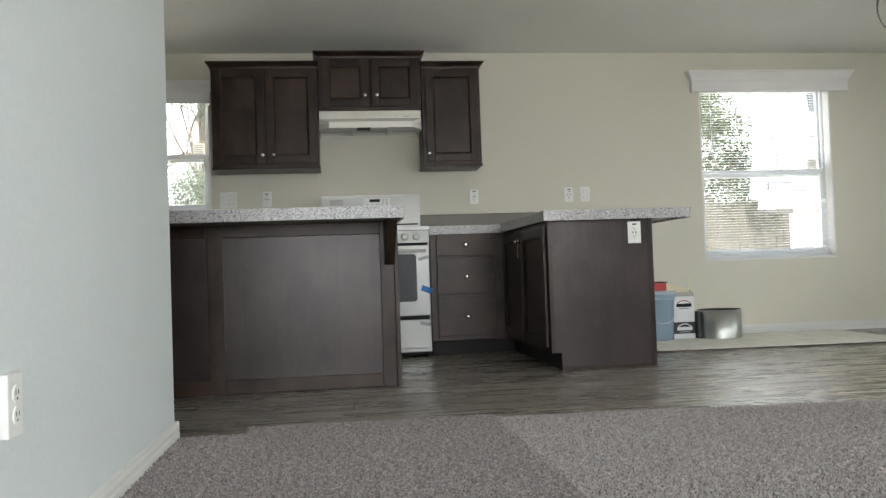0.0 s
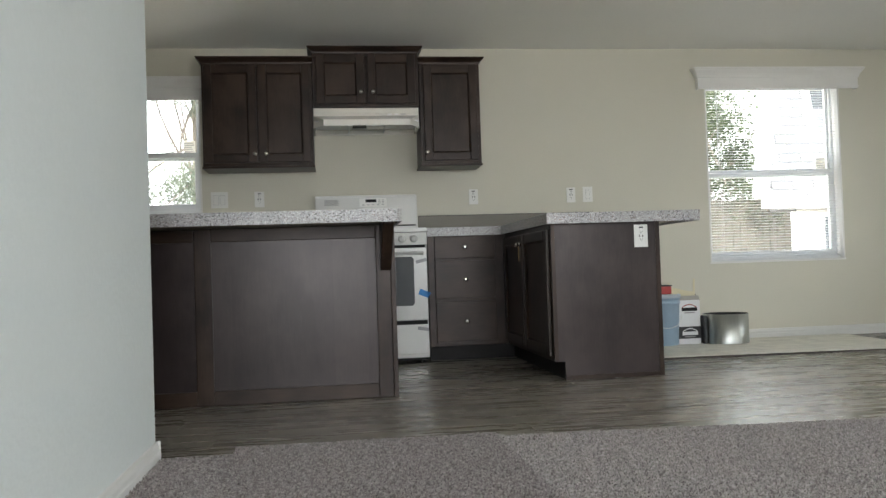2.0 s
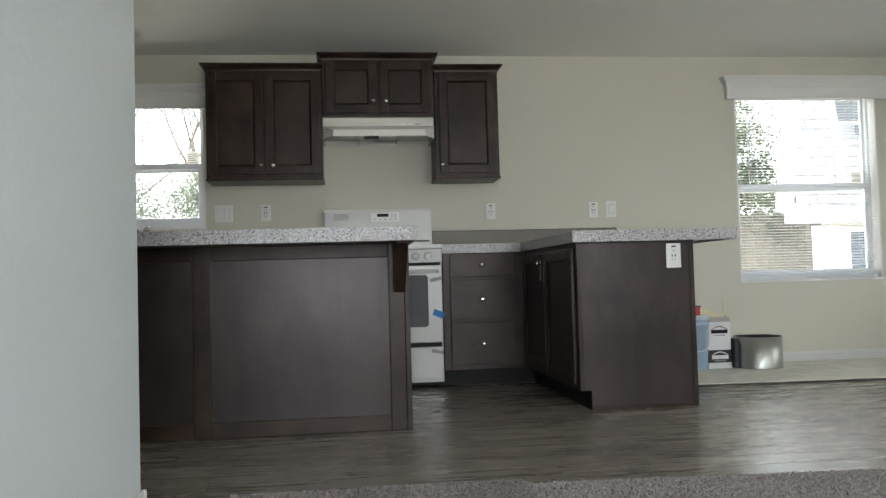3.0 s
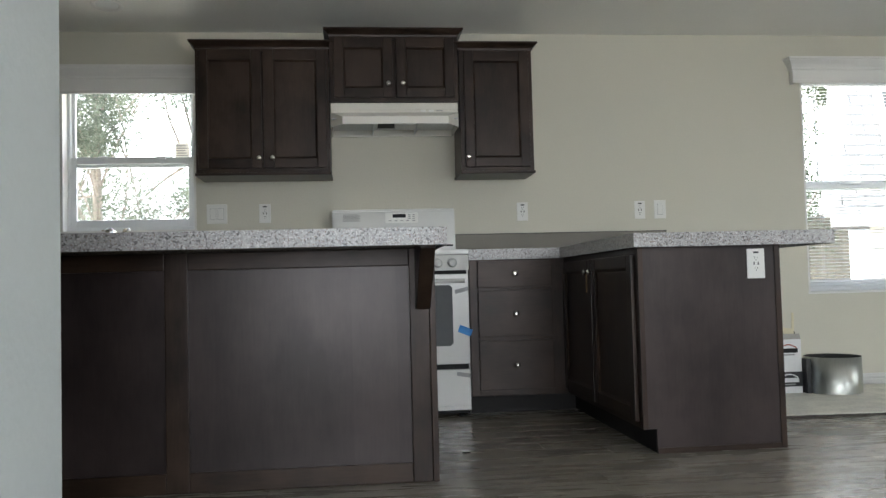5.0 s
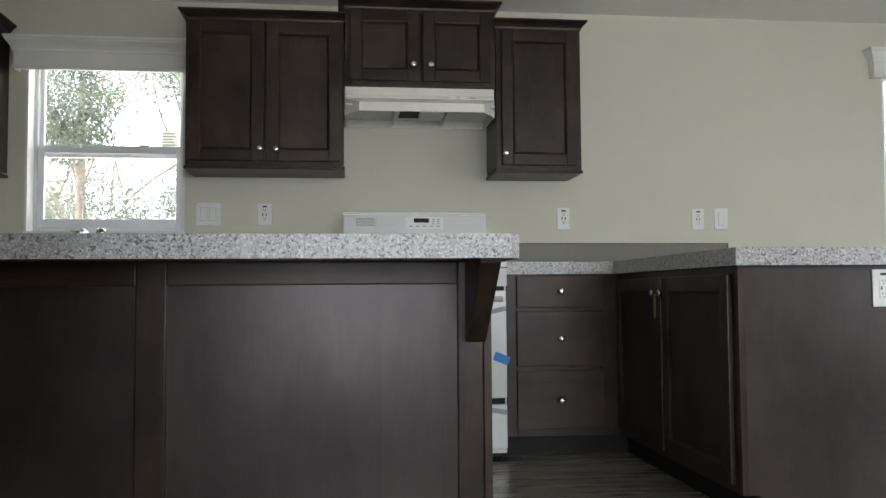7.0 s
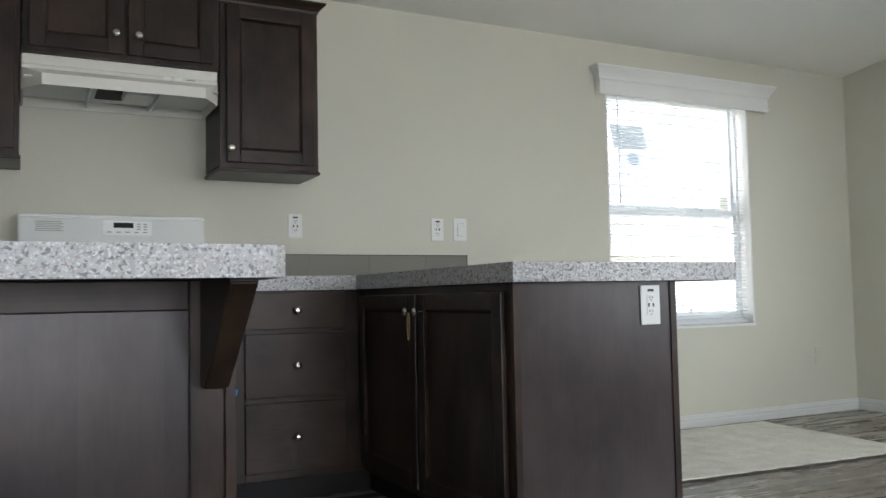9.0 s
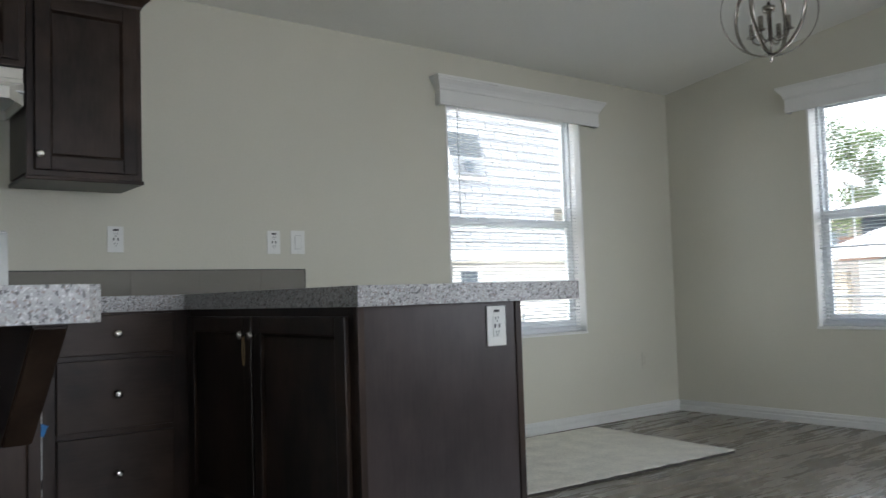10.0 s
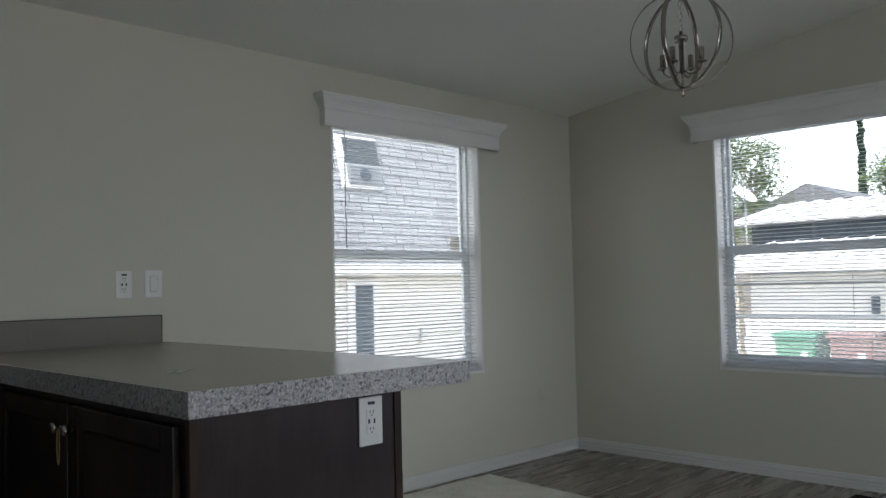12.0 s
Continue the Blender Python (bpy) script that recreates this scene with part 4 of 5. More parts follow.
mo = ob.modifiers.new("thick", "SOLIDIFY")
mo.thickness, mo.offset = 0.003, -1
part("inner_pan", bm_box(HX0 + 0.007, HX1 - 0.007, LY + 0.05, YB - 0.014, 1.688, 1.694), M["hoodin"], c, "grey inside of the hood")
for xx in (0.140, 0.398):
    part("filter_rail", bm_box(xx, xx + 0.006, LY + 0.06, YB - 0.02, 1.657, 1.687), M["hoodin"], c)
part("fan_housing", bm_box(0.268, 0.388, LY + 0.08, YB - 0.20, 1.656, 1.6875, bevel=0.006), M["hoodin"], c)
part("fan_opening", bm_box(0.170, 0.385, LY + 0.10, YB - 0.10, 1.683, 1.6875), M["black"], c, "dark fan opening")
bm = bmesh.new()
for k in range(2):
    box(bm, 0.418 + 0.048 * k, 0.448 + 0.048 * k, HF - 0.003, HF, 1.738, 1.752, 0.001)
part("switch", bm, M["plate"], c)
part("name_bar", bm_box(0.512, 0.548, HF - 0.0015, HF, 1.744, 1.749), M["print"], c)

# ---- outlets and switches ----
def plate(place, turn, w, h, gang, kind_name, label, category, ink=True, thick=0.006, paint="plate"):
    """A wall plate in local x, z; face to -y; place: its centre on the wall."""
    m = Matrix.Translation(place) @ Matrix.Rotation(turn, 4, "Z")
    root = tagged(new(kind_name), label, category, "wall plates")
    root.matrix_basis = m @ Matrix.Translation((0, 0.006 - thick, 0))

    def add(nm, bm, material, parent=root):
        ob = new(nm, mesh_of(nm, bm, material if paint == "plate" else M[paint]))
        ob.parent = parent
        return ob
    add("cover", bm_box(-w / 2, w / 2, -0.006, thick - 0.0065, -h / 2, h / 2, bevel=0.0025), M[paint])
    for g in range(gang):
        gx = (g - (gang - 1) / 2) * 0.046
        if kind_name == "light_switch":
            add("rocker", bm_box(gx - 0.016, gx + 0.016, -0.009, -0.0062, -0.033, 0.033, bevel=0.002), M["plate"])
            add("shadow_gap", bm_box(gx - 0.0175, gx + 0.0175, -0.0066, -0.0061, -0.0345, 0.0345), M["print"])
        else:
            if ink:
                add("insert", bm_box(gx - 0.0165, gx + 0.0165, -0.0082, -0.0062, -0.0335, 0.0335, bevel=0.0012), M["plate"])
                bm = bmesh.new()
                for xx in (-0.009, 0.009):
                    box(bm, gx + xx - 0.003, gx + xx + 0.003, -0.0087, -0.0083, -0.006, 0.006)
                for zz in (-0.022, 0.022):
                    for xx in (-0.0055, 0.0055):
                        box(bm, gx + xx - 0.0012, gx + xx + 0.0012, -0.0087, -0.0083, zz - 0.001, zz + 0.007)
                    box(bm, gx - 0.002, gx + 0.002, -0.0087, -0.0083, zz - 0.009, zz - 0.005)
                add("slots", bm, M["slot"])["kind"] = "stuff"
                continue
            bm = bmesh.new()
            for zz in (-0.0195, 0.0195):
                bmesh.ops.create_cone(bm, cap_ends=True, segments=20, radius1=0.0165, radius2=0.0160, depth=0.003, matrix=Matrix.Translation((gx, -0.0075, zz)) @ Matrix.Rotation(math.pi / 2, 4, "X"))
            add("socket_face", bm, M["plate"])
            bm = bmesh.new()
            for zz in (-0.0195, 0.0195):
                for xx in (-0.0065, 0.0065):
                    box(bm, gx + xx - 0.0013, gx + xx + 0.0013, -0.0096, -0.0091, zz - 0.001, zz + 0.008)
                bmesh.ops.create_cone(bm, cap_ends=True, segments=10, radius1=0.0026, radius2=0.0026, depth=0.0006, matrix=Matrix.Translation((gx, -0.0094, zz - 0.008)) @ Matrix.Rotation(math.pi / 2, 4, "X"))
            add("slots", bm, M["slot"])["kind"] = "stuff"
    if ink:
        add("label_mark", bm_box(-0.011, 0.013, -0.0066, -0.0061, h / 2 - 0.020, h / 2 - 0.012), M["slot"])
    bm = bmesh.new()
    bmesh.ops.create_cone(bm, cap_ends=True, segments=10, radius1=0.003, radius2=0.0028, depth=0.001, matrix=Matrix.Translation((0, -0.0066, 0)) @ Matrix.Rotation(math.pi / 2, 4, "X"))
    add("screw", bm, M["plate"])
    return root


plate((-0.808, YB, 1.185), 0, 0.122, 0.118, 2, "light_switch", "white double rocker switch on the beige wall", "switch", False)
plate((-0.522, YB, 1.184), 0, 0.070, 0.115, 1, "wall_outlet", "white duplex outlet on the beige wall over the worktop", "outlet")
plate((1.070, YB, 1.169), 0, 0.070, 0.115, 1, "wall_outlet", "white duplex outlet on the beige wall over the worktop", "outlet")
plate((1.831, YB, 1.167), 0, 0.070, 0.115, 1, "wall_outlet", "white duplex outlet beside a rocker switch", "outlet")
plate((1.964, YB, 1.169), 0, 0.078, 0.118, 1, "light_switch", "white single rocker switch on the beige wall", "switch", False)
plate((1.706, 4.327, 0.778), 0, 0.078, 0.126, 1, "wall_outlet", "white duplex outlet on the dark peninsula end", "outlet")
plate((PX, 1.262, 0.368), math.pi / 2, 0.070, 0.115, 1, "wall_outlet", "white duplex outlet low on the partition wall", "outlet", False, 0.016)
plate((4.66, YB, 0.385), 0, 0.070, 0.115, 1, "wall_outlet", "wall-coloured outlet low on the beige wall", "outlet", False, 0.006, "wall")

# ---- chandelier ----
CX, CY, CZ, CR = 3.657, 4.462, 2.199, 0.224
c = thing("chandelier", (CX, CY, CZ), "brushed nickel orb chandelier with candle arms on a chain", "chandelier")


def band(r, w, th, m, seg=56):
    bm = bmesh.new()
    rows = []
    for i in range(seg):
        a = 2 * math.pi * i / seg
        ca, sa = math.cos(a), math.sin(a)
        rows.append([bm.verts.new(v) for v in ((r * ca, -w / 2, r * sa), (r * ca, w / 2, r * sa), ((r - th) * ca, w / 2, (r - th) * sa), ((r - th) * ca, -w / 2, (r - th) * sa))])
    for i in range(seg):
        a, b = rows[i], rows[(i + 1) % seg]
        for k in range(4):
            bm.faces.new((a[k], b[k], b[(k + 1) % 4], a[(k + 1) % 4])).smooth = k in (0, 2)
    bmesh.ops.recalc_face_normals(bm, faces=bm.faces[:])
    bmesh.ops.transform(bm, matrix=Matrix.Translation((CX, CY, CZ)) @ m, verts=bm.verts[:])
    return bm


for r, ang, tiltx in ((CR, -53, 0), (CR - 0.006, -103, 0), (CR - 0.012, 9, 0)):
    part("ring", band(r, 0.021, 0.004, Matrix.Rotation(radians(ang), 4, "Z") @ Matrix.Rotation(radians(tiltx), 4, "X")), M["darknickel"], c)
bm = bmesh.new()
lathe(bm, [(0.004, -0.252), (0.009, -0.242), (0.006, -0.228), (0.011, -0.222), (0.011, -0.214), (0.005, -0.208), (0.005, -0.15), (0.012, -0.146), (0.012, -0.005), (0.029, -0.002), (0.030, 0.022), (0.012, 0.028), (0.006, 0.045)], 18, Matrix.Translation((CX, CY, CZ)))
part("stem", bm, M["darknickel"], c)
for k in range(4):
    a = radians(4 + 90 * k)
    ux, uy = math.cos(a), math.sin(a)
    bm = bmesh.new()
    tube(bm, [(CX + ux * r, CY + uy * r, CZ + z) for r, z in ((0.011, -0.135), (0.033, -0.152), (0.062, -0.153), (0.086, -0.135), (0.092, -0.112))], 0.0045, 8)
    arm = part("arm", bm, M["darknickel"], c)
    bm = bmesh.new()
    lathe(bm, [(0.006, -0.117), (0.024, -0.110), (0.024, -0.106), (0.0125, -0.103), (0.0122, -0.046), (0.010, -0.044)], 16, Matrix.Translation((CX + ux * 0.092, CY + uy * 0.092, CZ)))
    part("candle_socket", bm, M["darknickel"], arm)
top_z = vault(CY)
bm = bmesh.new()
n_l = 9
for k in range(n_l):
    zc = CZ + 0.040 + (k + 0.5) * (top_z - 0.02 - CZ - 0.040) / n_l
    hh = (top_z - 0.02 - CZ - 0.040) / n_l * 0.62
    pts = [(0.008 * math.sin(a), hh * math.cos(a)) for a in [2 * math.pi * i / 14 for i in range(15)]]
    tube(bm, [(CX + (p if k % 2 else 0), CY + (0 if k % 2 else p), zc + q) for p, q in pts], 0.0018, 6)
part("chain", bm, M["nickel"], c)
bm = bmesh.new()
lathe(bm, [(0.060, 0.0), (0.058, -0.012), (0.030, -0.022), (0.010, -0.026)], 24, Matrix.Translation((CX, CY, top_z + 0.004)))
part("canopy", bm, M["nickel"], c)

# ---- things on the floor ----
bm = bmesh.new()
edge = [(2.097, 5.013)] + [(2.097 + (3.888 - 2.097) * i / 24, 5.013 - 0.093 * i / 24 + 0.006 * math.sin(i * 2.7)) for i in range(1, 24)] + [(3.888, 4.920), (3.985, 5.985), (2.06, 6.02)]
prism(bm, edge, "z", 0.0118, 0.017)
bs = thing("floor_board", (3.0, 5.5, 0), "cream fibrous sheet lying on the plank floor", "board")
part("sheet", bm, M["board"], bs)
bm = bmesh.new()
edge2 = [(x - 0.004 if i == 0 else x, y - 0.004 if y < 5.5 else y) for i, (x, y) in enumerate(edge)]
prism(bm, edge2, "z", 0.0005, 0.0117)
part("torn_backing", bm, M["boardedge"], bs, "dark ragged backing of the sheet")

BZ = 0.0175
c = thing("bucket", (2.385, 5.80, BZ), "blue-grey plastic pail with lid and wire handle", "bucket")
bm = bmesh.new()
lathe(bm, [(0.128, 0), (0.132, 0.004), (0.146, 0.30), (0.153, 0.302), (0.153, 0.318), (0.148, 0.320), (0.149, 0.335), (0.155, 0.337), (0.155, 0.350), (0.149, 0.352)], 32, Matrix.Translation((2.385, 5.80, BZ)))
part("pail", bm, M["bucket"], c)
bm = bmesh.new()
lathe(bm, [(0.156, 0.345), (0.158, 0.350), (0.158, 0.366), (0.150, 0.372), (0.140, 0.368)], 32, Matrix.Translation((2.385, 5.80, BZ)))
part("lid", bm, mat("pale_lid", (0.5, 0.55, 0.6), 0.45, bump=0.02), c, "pale grey lid")
bm = bmesh.new()
tube(bm, [(2.385 + 0.158 * math.cos(a), 5.80 - 0.158 * math.sin(a) - 0.004, BZ + 0.26 - 0.13 * math.sin(a)) for a in [math.pi * i / 16 for i in range(17)]], 0.0025, 6)
part("handle", bm, M["plate"], c, "white wire handle")

c = thing("red_caddy", (2.40, 5.80, BZ + 0.372), "small red plastic box on the pail", "box")
part("tray", bm_box(2.275, 2.455, 5.72, 5.86, BZ + 0.3725, BZ + 0.430, bevel=0.006), M["red"], c)
part("rim", bm_box(2.27, 2.46, 5.715, 5.865, BZ + 0.431, BZ + 0.440, bevel=0.003), M["cardblack"], c)

c = thing("carton", (2.61, 5.82, BZ), "white and black printed carton with an open top", "carton")
KX0, KX1, KY0, KY1 = 2.512, 2.678, 5.745, 5.905
for b in ((KX0, KX1, KY0, KY0 + 0.004), (KX0, KX1, KY1 - 0.004, KY1), (KX0, KX0 + 0.004, KY0 + 0.004, KY1 - 0.004), (KX1 - 0.004, KX1, KY0 + 0.004, KY1 - 0.004)):
    part("side_wall", bm_box(b[0], b[1], b[2], b[3], BZ + 0.128, BZ + 0.322), M["card"], c)
part("lower_walls", bm_box(KX0 - 0.001, KX1 + 0.001, KY0 - 0.001, KY1 + 0.001, BZ + 0.040, BZ + 0.1275), M["cardblack"], c, "black printed band")
part("base_band", bm_box(KX0, KX1, KY0, KY1, BZ, BZ + 0.0395), M["card"], c)
bm = bmesh.new()
box(bm, KX0, KX1, -0.002, 0.002, 0, 0.035)
bmesh.ops.transform(bm, matrix=Matrix.Translation((0, KY0 + 0.002, BZ + 0.3225)) @ Matrix.Rotation(radians(-28), 4, "X"), verts=bm.verts[:])
part("flap", bm, M["kraft"], c, "grey folded flap")
for zc, k in ((BZ + 0.262, "red"), (BZ + 0.085, "card")):
    bm = bmesh.new()
    n = 12
    arch = [(2.54 + 0.11 * i / n, zc + 0.012 + 0.020 * math.sin(math.pi * i / n)) for i in range(n + 1)]
    prism(bm, arch + [(x, z - 0.007) for x, z in arch[::-1]], "y", KY0 - 0.0028, KY0 - 0.0016)
    lg = part("emblem_arch", bm, M[k] if k == "card" else mat("rust_print", (0.35, 0.07, 0.05), 0.5, bump=0), c)
    part("emblem_bar", bm_box(2.535, 2.655, KY0 - 0.003, KY0 - 0.0017, zc - 0.020, zc + 0.006, bevel=0.0004), M["black" if k == "red" else "card"], c)
    part("caption_bar", bm_box(2.555, 2.635, KY0 - 0.0026, KY0 - 0.0017, zc - 0.036, zc - 0.028), M["print"], c)

c = thing("plastic_offcut", (2.62, 5.84, BZ + 0.345), "cream plastic offcut sticking out of the carton", "offcut")
bm = bmesh.new()
n = 10
up = [(2.47 + 0.185 * i / n, BZ + 0.400 + 0.016 * math.cos(i / n * math.pi)) for i in range(n + 1)]
up[0] = (2.462, BZ + 0.462)
up += [(2.658, BZ + 0.480), (2.670, BZ + 0.478), (2.666, BZ + 0.200), (2.530, BZ + 0.200), (2.526, BZ + 0.335), (2.470, BZ + 0.350)]
prism(bm, up, "y", 5.800, 5.806)
part("sheet", bm, M["cream"], c)
part("black_rod", bm_box(2.6665, 2.672, 5.80, 5.806, BZ + 0.20, BZ + 0.365), M["black"], c)

c = thing("sheet_metal_coil", (2.86, 5.74, BZ), "rolled galvanised sheet-metal ring standing on edge", "metal ring")
bm = bmesh.new()
n, turns = 90, 1.35
inner, outer = [], []
for i in range(n + 1):
    a = radians(150) + 2 * math.pi * turns * i / n
    r = 0.155 + 0.010 * i / n
    inner.append((2.875 + r * math.cos(a), 5.745 + r * math.sin(a)))
    outer.append((2.875 + (r + 0.0015) * math.cos(a), 5.745 + (r + 0.0015) * math.sin(a)))
lo_i, hi_i = [bm.verts.new((*p, BZ + 0.001)) for p in inner], [bm.verts.new((*p, BZ + 0.215)) for p in inner]
lo_o, hi_o = [bm.verts.new((*p, BZ + 0.001)) for p in outer], [bm.verts.new((*p, BZ + 0.215)) for p in outer]
for i in range(n):
    for q, k in (((lo_o[i], lo_o[i + 1], hi_o[i + 1], hi_o[i]), 0), ((hi_i[i], hi_i[i + 1], lo_i[i + 1], lo_i[i]), 1), ((hi_o[i], hi_o[i + 1], hi_i[i + 1], hi_i[i]), 0)):
        f = bm.faces.new(q)
        f.smooth, f.material_index = True, k
# black inner faces stand in for the dark reflections inside the ring
part("sheet", bm, [M["galv"], M["cardblack"]], c, "galvanised outside, inside blackened in place of its dark reflections")
part("dark_can", bm_box(2.684, 2.712, 5.70, 5.78, BZ + 0.001, BZ + 0.205, bevel=0.004), M["cardblack"], c, "black cardboard core beside the ring")

c = thing("floor_register", (4.80, 4.06, 0), "dark metal floor register by the wall", "floor vent")
bm = bmesh.new()
box(bm, 4.745, 4.755, 3.93, 4.235, 0.0005, 0.006)
box(bm, 4.865, 4.875, 3.93, 4.235, 0.0005, 0.006)
for k in range(15):
    y = 3.93 + k * 0.0215
    box(bm, 4.755, 4.865, y, y + 0.004, 0.0005, 0.005)
part("grille", bm, M["kick"], c)
part("well", bm_box(4.755, 4.865, 3.934, 4.231, 0.0003, 0.0006), M["black"], c)

c = thing("wood_chip", (0.472, 4.52, 0), "dark splinter of wood lying on the plank floor", "debris")
bm = bmesh.new()
prism(bm, [(0.455, 4.516), (0.470, 4.511), (0.490, 4.519), (0.474, 4.526)], "z", 0.0005, 0.005)
part("chip", bm, M["kick"], c)
c = thing("plastic_film", (1.374, 4.714, CT), "scrap of clear film curling on the worktop", "scrap")
bm = bmesh.new()
rows = []
for i in range(9):
    u = i / 8
    rows.append([bm.verts.new((1.34 + 0.07 * u, 4.70 + 0.02 * u, CT + 0.0012 + 0.004 * (2 * u - 1) ** 2)), bm.verts.new((1.335 + 0.07 * u, 4.715 + 0.02 * u, CT + 0.0012 + 0.002 * u))])
for a, b in zip(rows, rows[1:]):
    bm.faces.new((a[0], b[0], b[1], a[1]))
ob = part("film", bm, M["card"], c)
mo = ob.modifiers.new("thick", "SOLIDIFY")
mo.thickness = 0.0006

# ---- outside ----
bm = bmesh.new()
n = 24
vs = [[bm.verts.new((-200 + 400 * i / n, -200 + 400 * j / n, GROUND)) for j in range(n + 1)] for i in range(n + 1)]
for i in range(n):
    for j in range(n):
        bm.faces.new((vs[i][j], vs[i + 1][j], vs[i + 1][j + 1], vs[i][j + 1]))
structure("ground", bm, M["soil"], "dry pale yard soil between the homes", "ground")

# glowing cylinder added to whiten the low sky and light the rooms
m = bpy.data.materials.new("glowing_sky")
m.use_nodes = True
m.node_tree.nodes.remove(m.node_tree.nodes["Principled BSDF"])
em = m.node_tree.nodes.new("ShaderNodeEmission")
em.inputs[0].default_value, em.inputs[1].default_value = (0.95, 0.975, 1.0, 1), 1.7
m.node_tree.links.new(em.outputs[0], m.node_tree.nodes["Material Output"].inputs[0])
bm = bmesh.new()
lathe(bm, [(90, GROUND - 1), (90, 48)], 64, cap=False)
structure("backdrop", bm, m, "glowing white sheet added for the bright sky along the horizon", "backdrop")

# neighbour with a steep shingled mansard
NX0, NX1, NY = 6.42, 14.6, 10.75
EZ, TZ, EY, TY = 1.42, 4.6, 10.50, 11.30
c = thing("neighbour_house", (10, NY, GROUND), "cream neighbouring home with a steep light grey shingle mansard", "house")
RX = 5.80
bm = bmesh.new()
prism(bm, [(NX0, NY), (NX1, NY), (NX1, 13.2), (NX0 + 1.7, 13.2)], "z", GROUND, 1.47)
part("wall", bm, M["stucco"], c)
bm = bmesh.new()
lo = [bm.verts.new(v) for v in ((RX, EY, EZ), (NX1, EY, EZ), (NX1, 13.5, EZ), (RX + 1.75, 13.5, EZ))]
hi = [bm.verts.new(v) for v in ((RX + 0.8, TY, TZ), (NX1 - 0.8, TY, TZ), (NX1 - 0.8, 12.7, TZ), (RX + 1.9, 12.7, TZ))]
for i in range(4):
    bm.faces.new((lo[i], lo[(i + 1) % 4], hi[(i + 1) % 4], hi[i]))
bm.faces.new(hi)
bm.faces.new(lo[::-1])
roof = part("roof", bm, M["underlay"], c)
part("fascia", bm_box(RX - 0.03, NX1, EY - 0.03, EY + 0.02, EZ - 0.12, EZ + 0.01), M["whitewall"], c)
for k in range(15):
    part("siding_board", bm_box(NX0 - 0.01, NX1, NY - 0.016, NY - 0.001, GROUND + 0.02 + k * 0.13, GROUND + 0.142 + k * 0.13), M["stucco"], c)
c2 = part("window", bm_box(6.68, 7.16, NY - 0.045, NY - 0.017, 0.20, 1.25), M["whitewall"], c, "narrow window with dark panes")
part("pane", bm_box(6.80, 7.08, NY - 0.052, NY - 0.046, 0.28, 1.18), M["shadowwall"], c2)
bm = bmesh.new()
tube(bm, [(7.87, NY - 0.05, 0.40), (7.90, NY - 0.05, 0.55), (7.91, NY - 0.018, 0.58)], 0.022, 8)
part("pipe_stub", bm, M["steel"], c, "short grey pipe on the wall")
ang = math.atan2(TZ - EZ, TY - EY)
slope_m = Matrix.Translation((0, EY, EZ)) @ Matrix.Rotation(ang, 4, "X")
M["fan"] = mat("pale_grey_unit", (0.22, 0.225, 0.23), 0.5, bump=0)
# dormer window with a fan unit
dm = bmesh.new()
box(dm, 6.64, 7.31, 0.99, 1.69, 0.0, 0.04, 0.004, slope_m)
win = part("dormer", dm, M["whitewall"], c, "roof window with a fan unit in it")
dm = bmesh.new()
box(dm, 6.74, 7.30, 1.31, 1.66, 0.041, 0.044, 0, slope_m)
part("pane", dm, M["darkpane"], win)
dm = bmesh.new()
box(dm, 6.74, 7.28, 1.03, 1.29, 0.041, 0.070, 0.008, slope_m)
for k in range(7):
    box(dm, 6.77, 7.19, 1.055 + k * 0.033, 1.065 + k * 0.033, 0.0705, 0.075, 0, slope_m)
part("fan_unit", dm, M["fan"], win)
dm = bmesh.new()
lathe(dm, [(0.085, 0.0), (0.085, 0.006), (0.060, 0.007), (0.055, 0.002)], 20, slope_m @ Matrix.Translation((7.00, 1.16, 0.075)))
part("fan_ring", dm, M["shadowwall"], win)

# shingles of the face that looks at the dining window
def shingle_mesh(w, h):
    b = bmesh.new()
    vs = [b.verts.new(v) for v in ((0.0065, 0, 0.0), (w - 0.0065, 0, 0.0), (w - 0.0065, h, 0.0), (0.0065, h, 0.0), (0.0065, 0, 0.016), (w - 0.0065, 0, 0.016), (w - 0.006, h, 0.003), (0.006, h, 0.003))]
    for q in ((4, 5, 6, 7), (0, 1, 5, 4), (1, 2, 6, 5), (3, 0, 4, 7)):
        b.faces.new([vs[i] for i in q])
    return mesh_of("shingle", b, M["shingle"])


rng = random.Random(5)
SH = shingle_mesh(0.305, 0.150)
rows_n, cols = 15, 19
joined = bmesh.new()
for r in range(24):
    v = 0.004 + r * 0.135
    off = (0.152 if r % 2 else 0.0) + rng.uniform(-0.03, 0.03)
    left = RX + 0.8 * v / (TZ - EZ) * math.sin(ang)
    for k in range(41):
        u = RX + 0.02 + off + k * 0.305
        if u < left - 0.22 or u > NX1 - 1.2:
            continue
        m = slope_m @ Matrix.Translation((u, v + rng.uniform(-0.005, 0.005), 0.004))
        if k < cols and r < rows_n:
            piece("shingle", SH, roof, m)
        else:
            w, h = 0.305, 0.15
            q = [joined.verts.new(m @ Vector(p)) for p in ((0.0065, 0, 0.016), (w - 0.0065, 0, 0.016), (w - 0.0065, h, 0.003), (0.0065, h, 0.003), (0.0065, 0, 0), (w - 0.0065, 0, 0))]
            joined.faces.new(q[:4])
            joined.faces.new((q[4], q[5], q[1], q[0]))
hip = bmesh.new()
ln = math.hypot(TZ - EZ, TY - EY)
box(hip, -0.16, 0.07, 0.0, math.hypot(ln, 0.8), -0.02, 0.022, 0.004, slope_m @ Matrix.Translation((RX, 0, 0)) @ Matrix.Rotation(-math.atan2(0.8, ln), 4, "Z"))
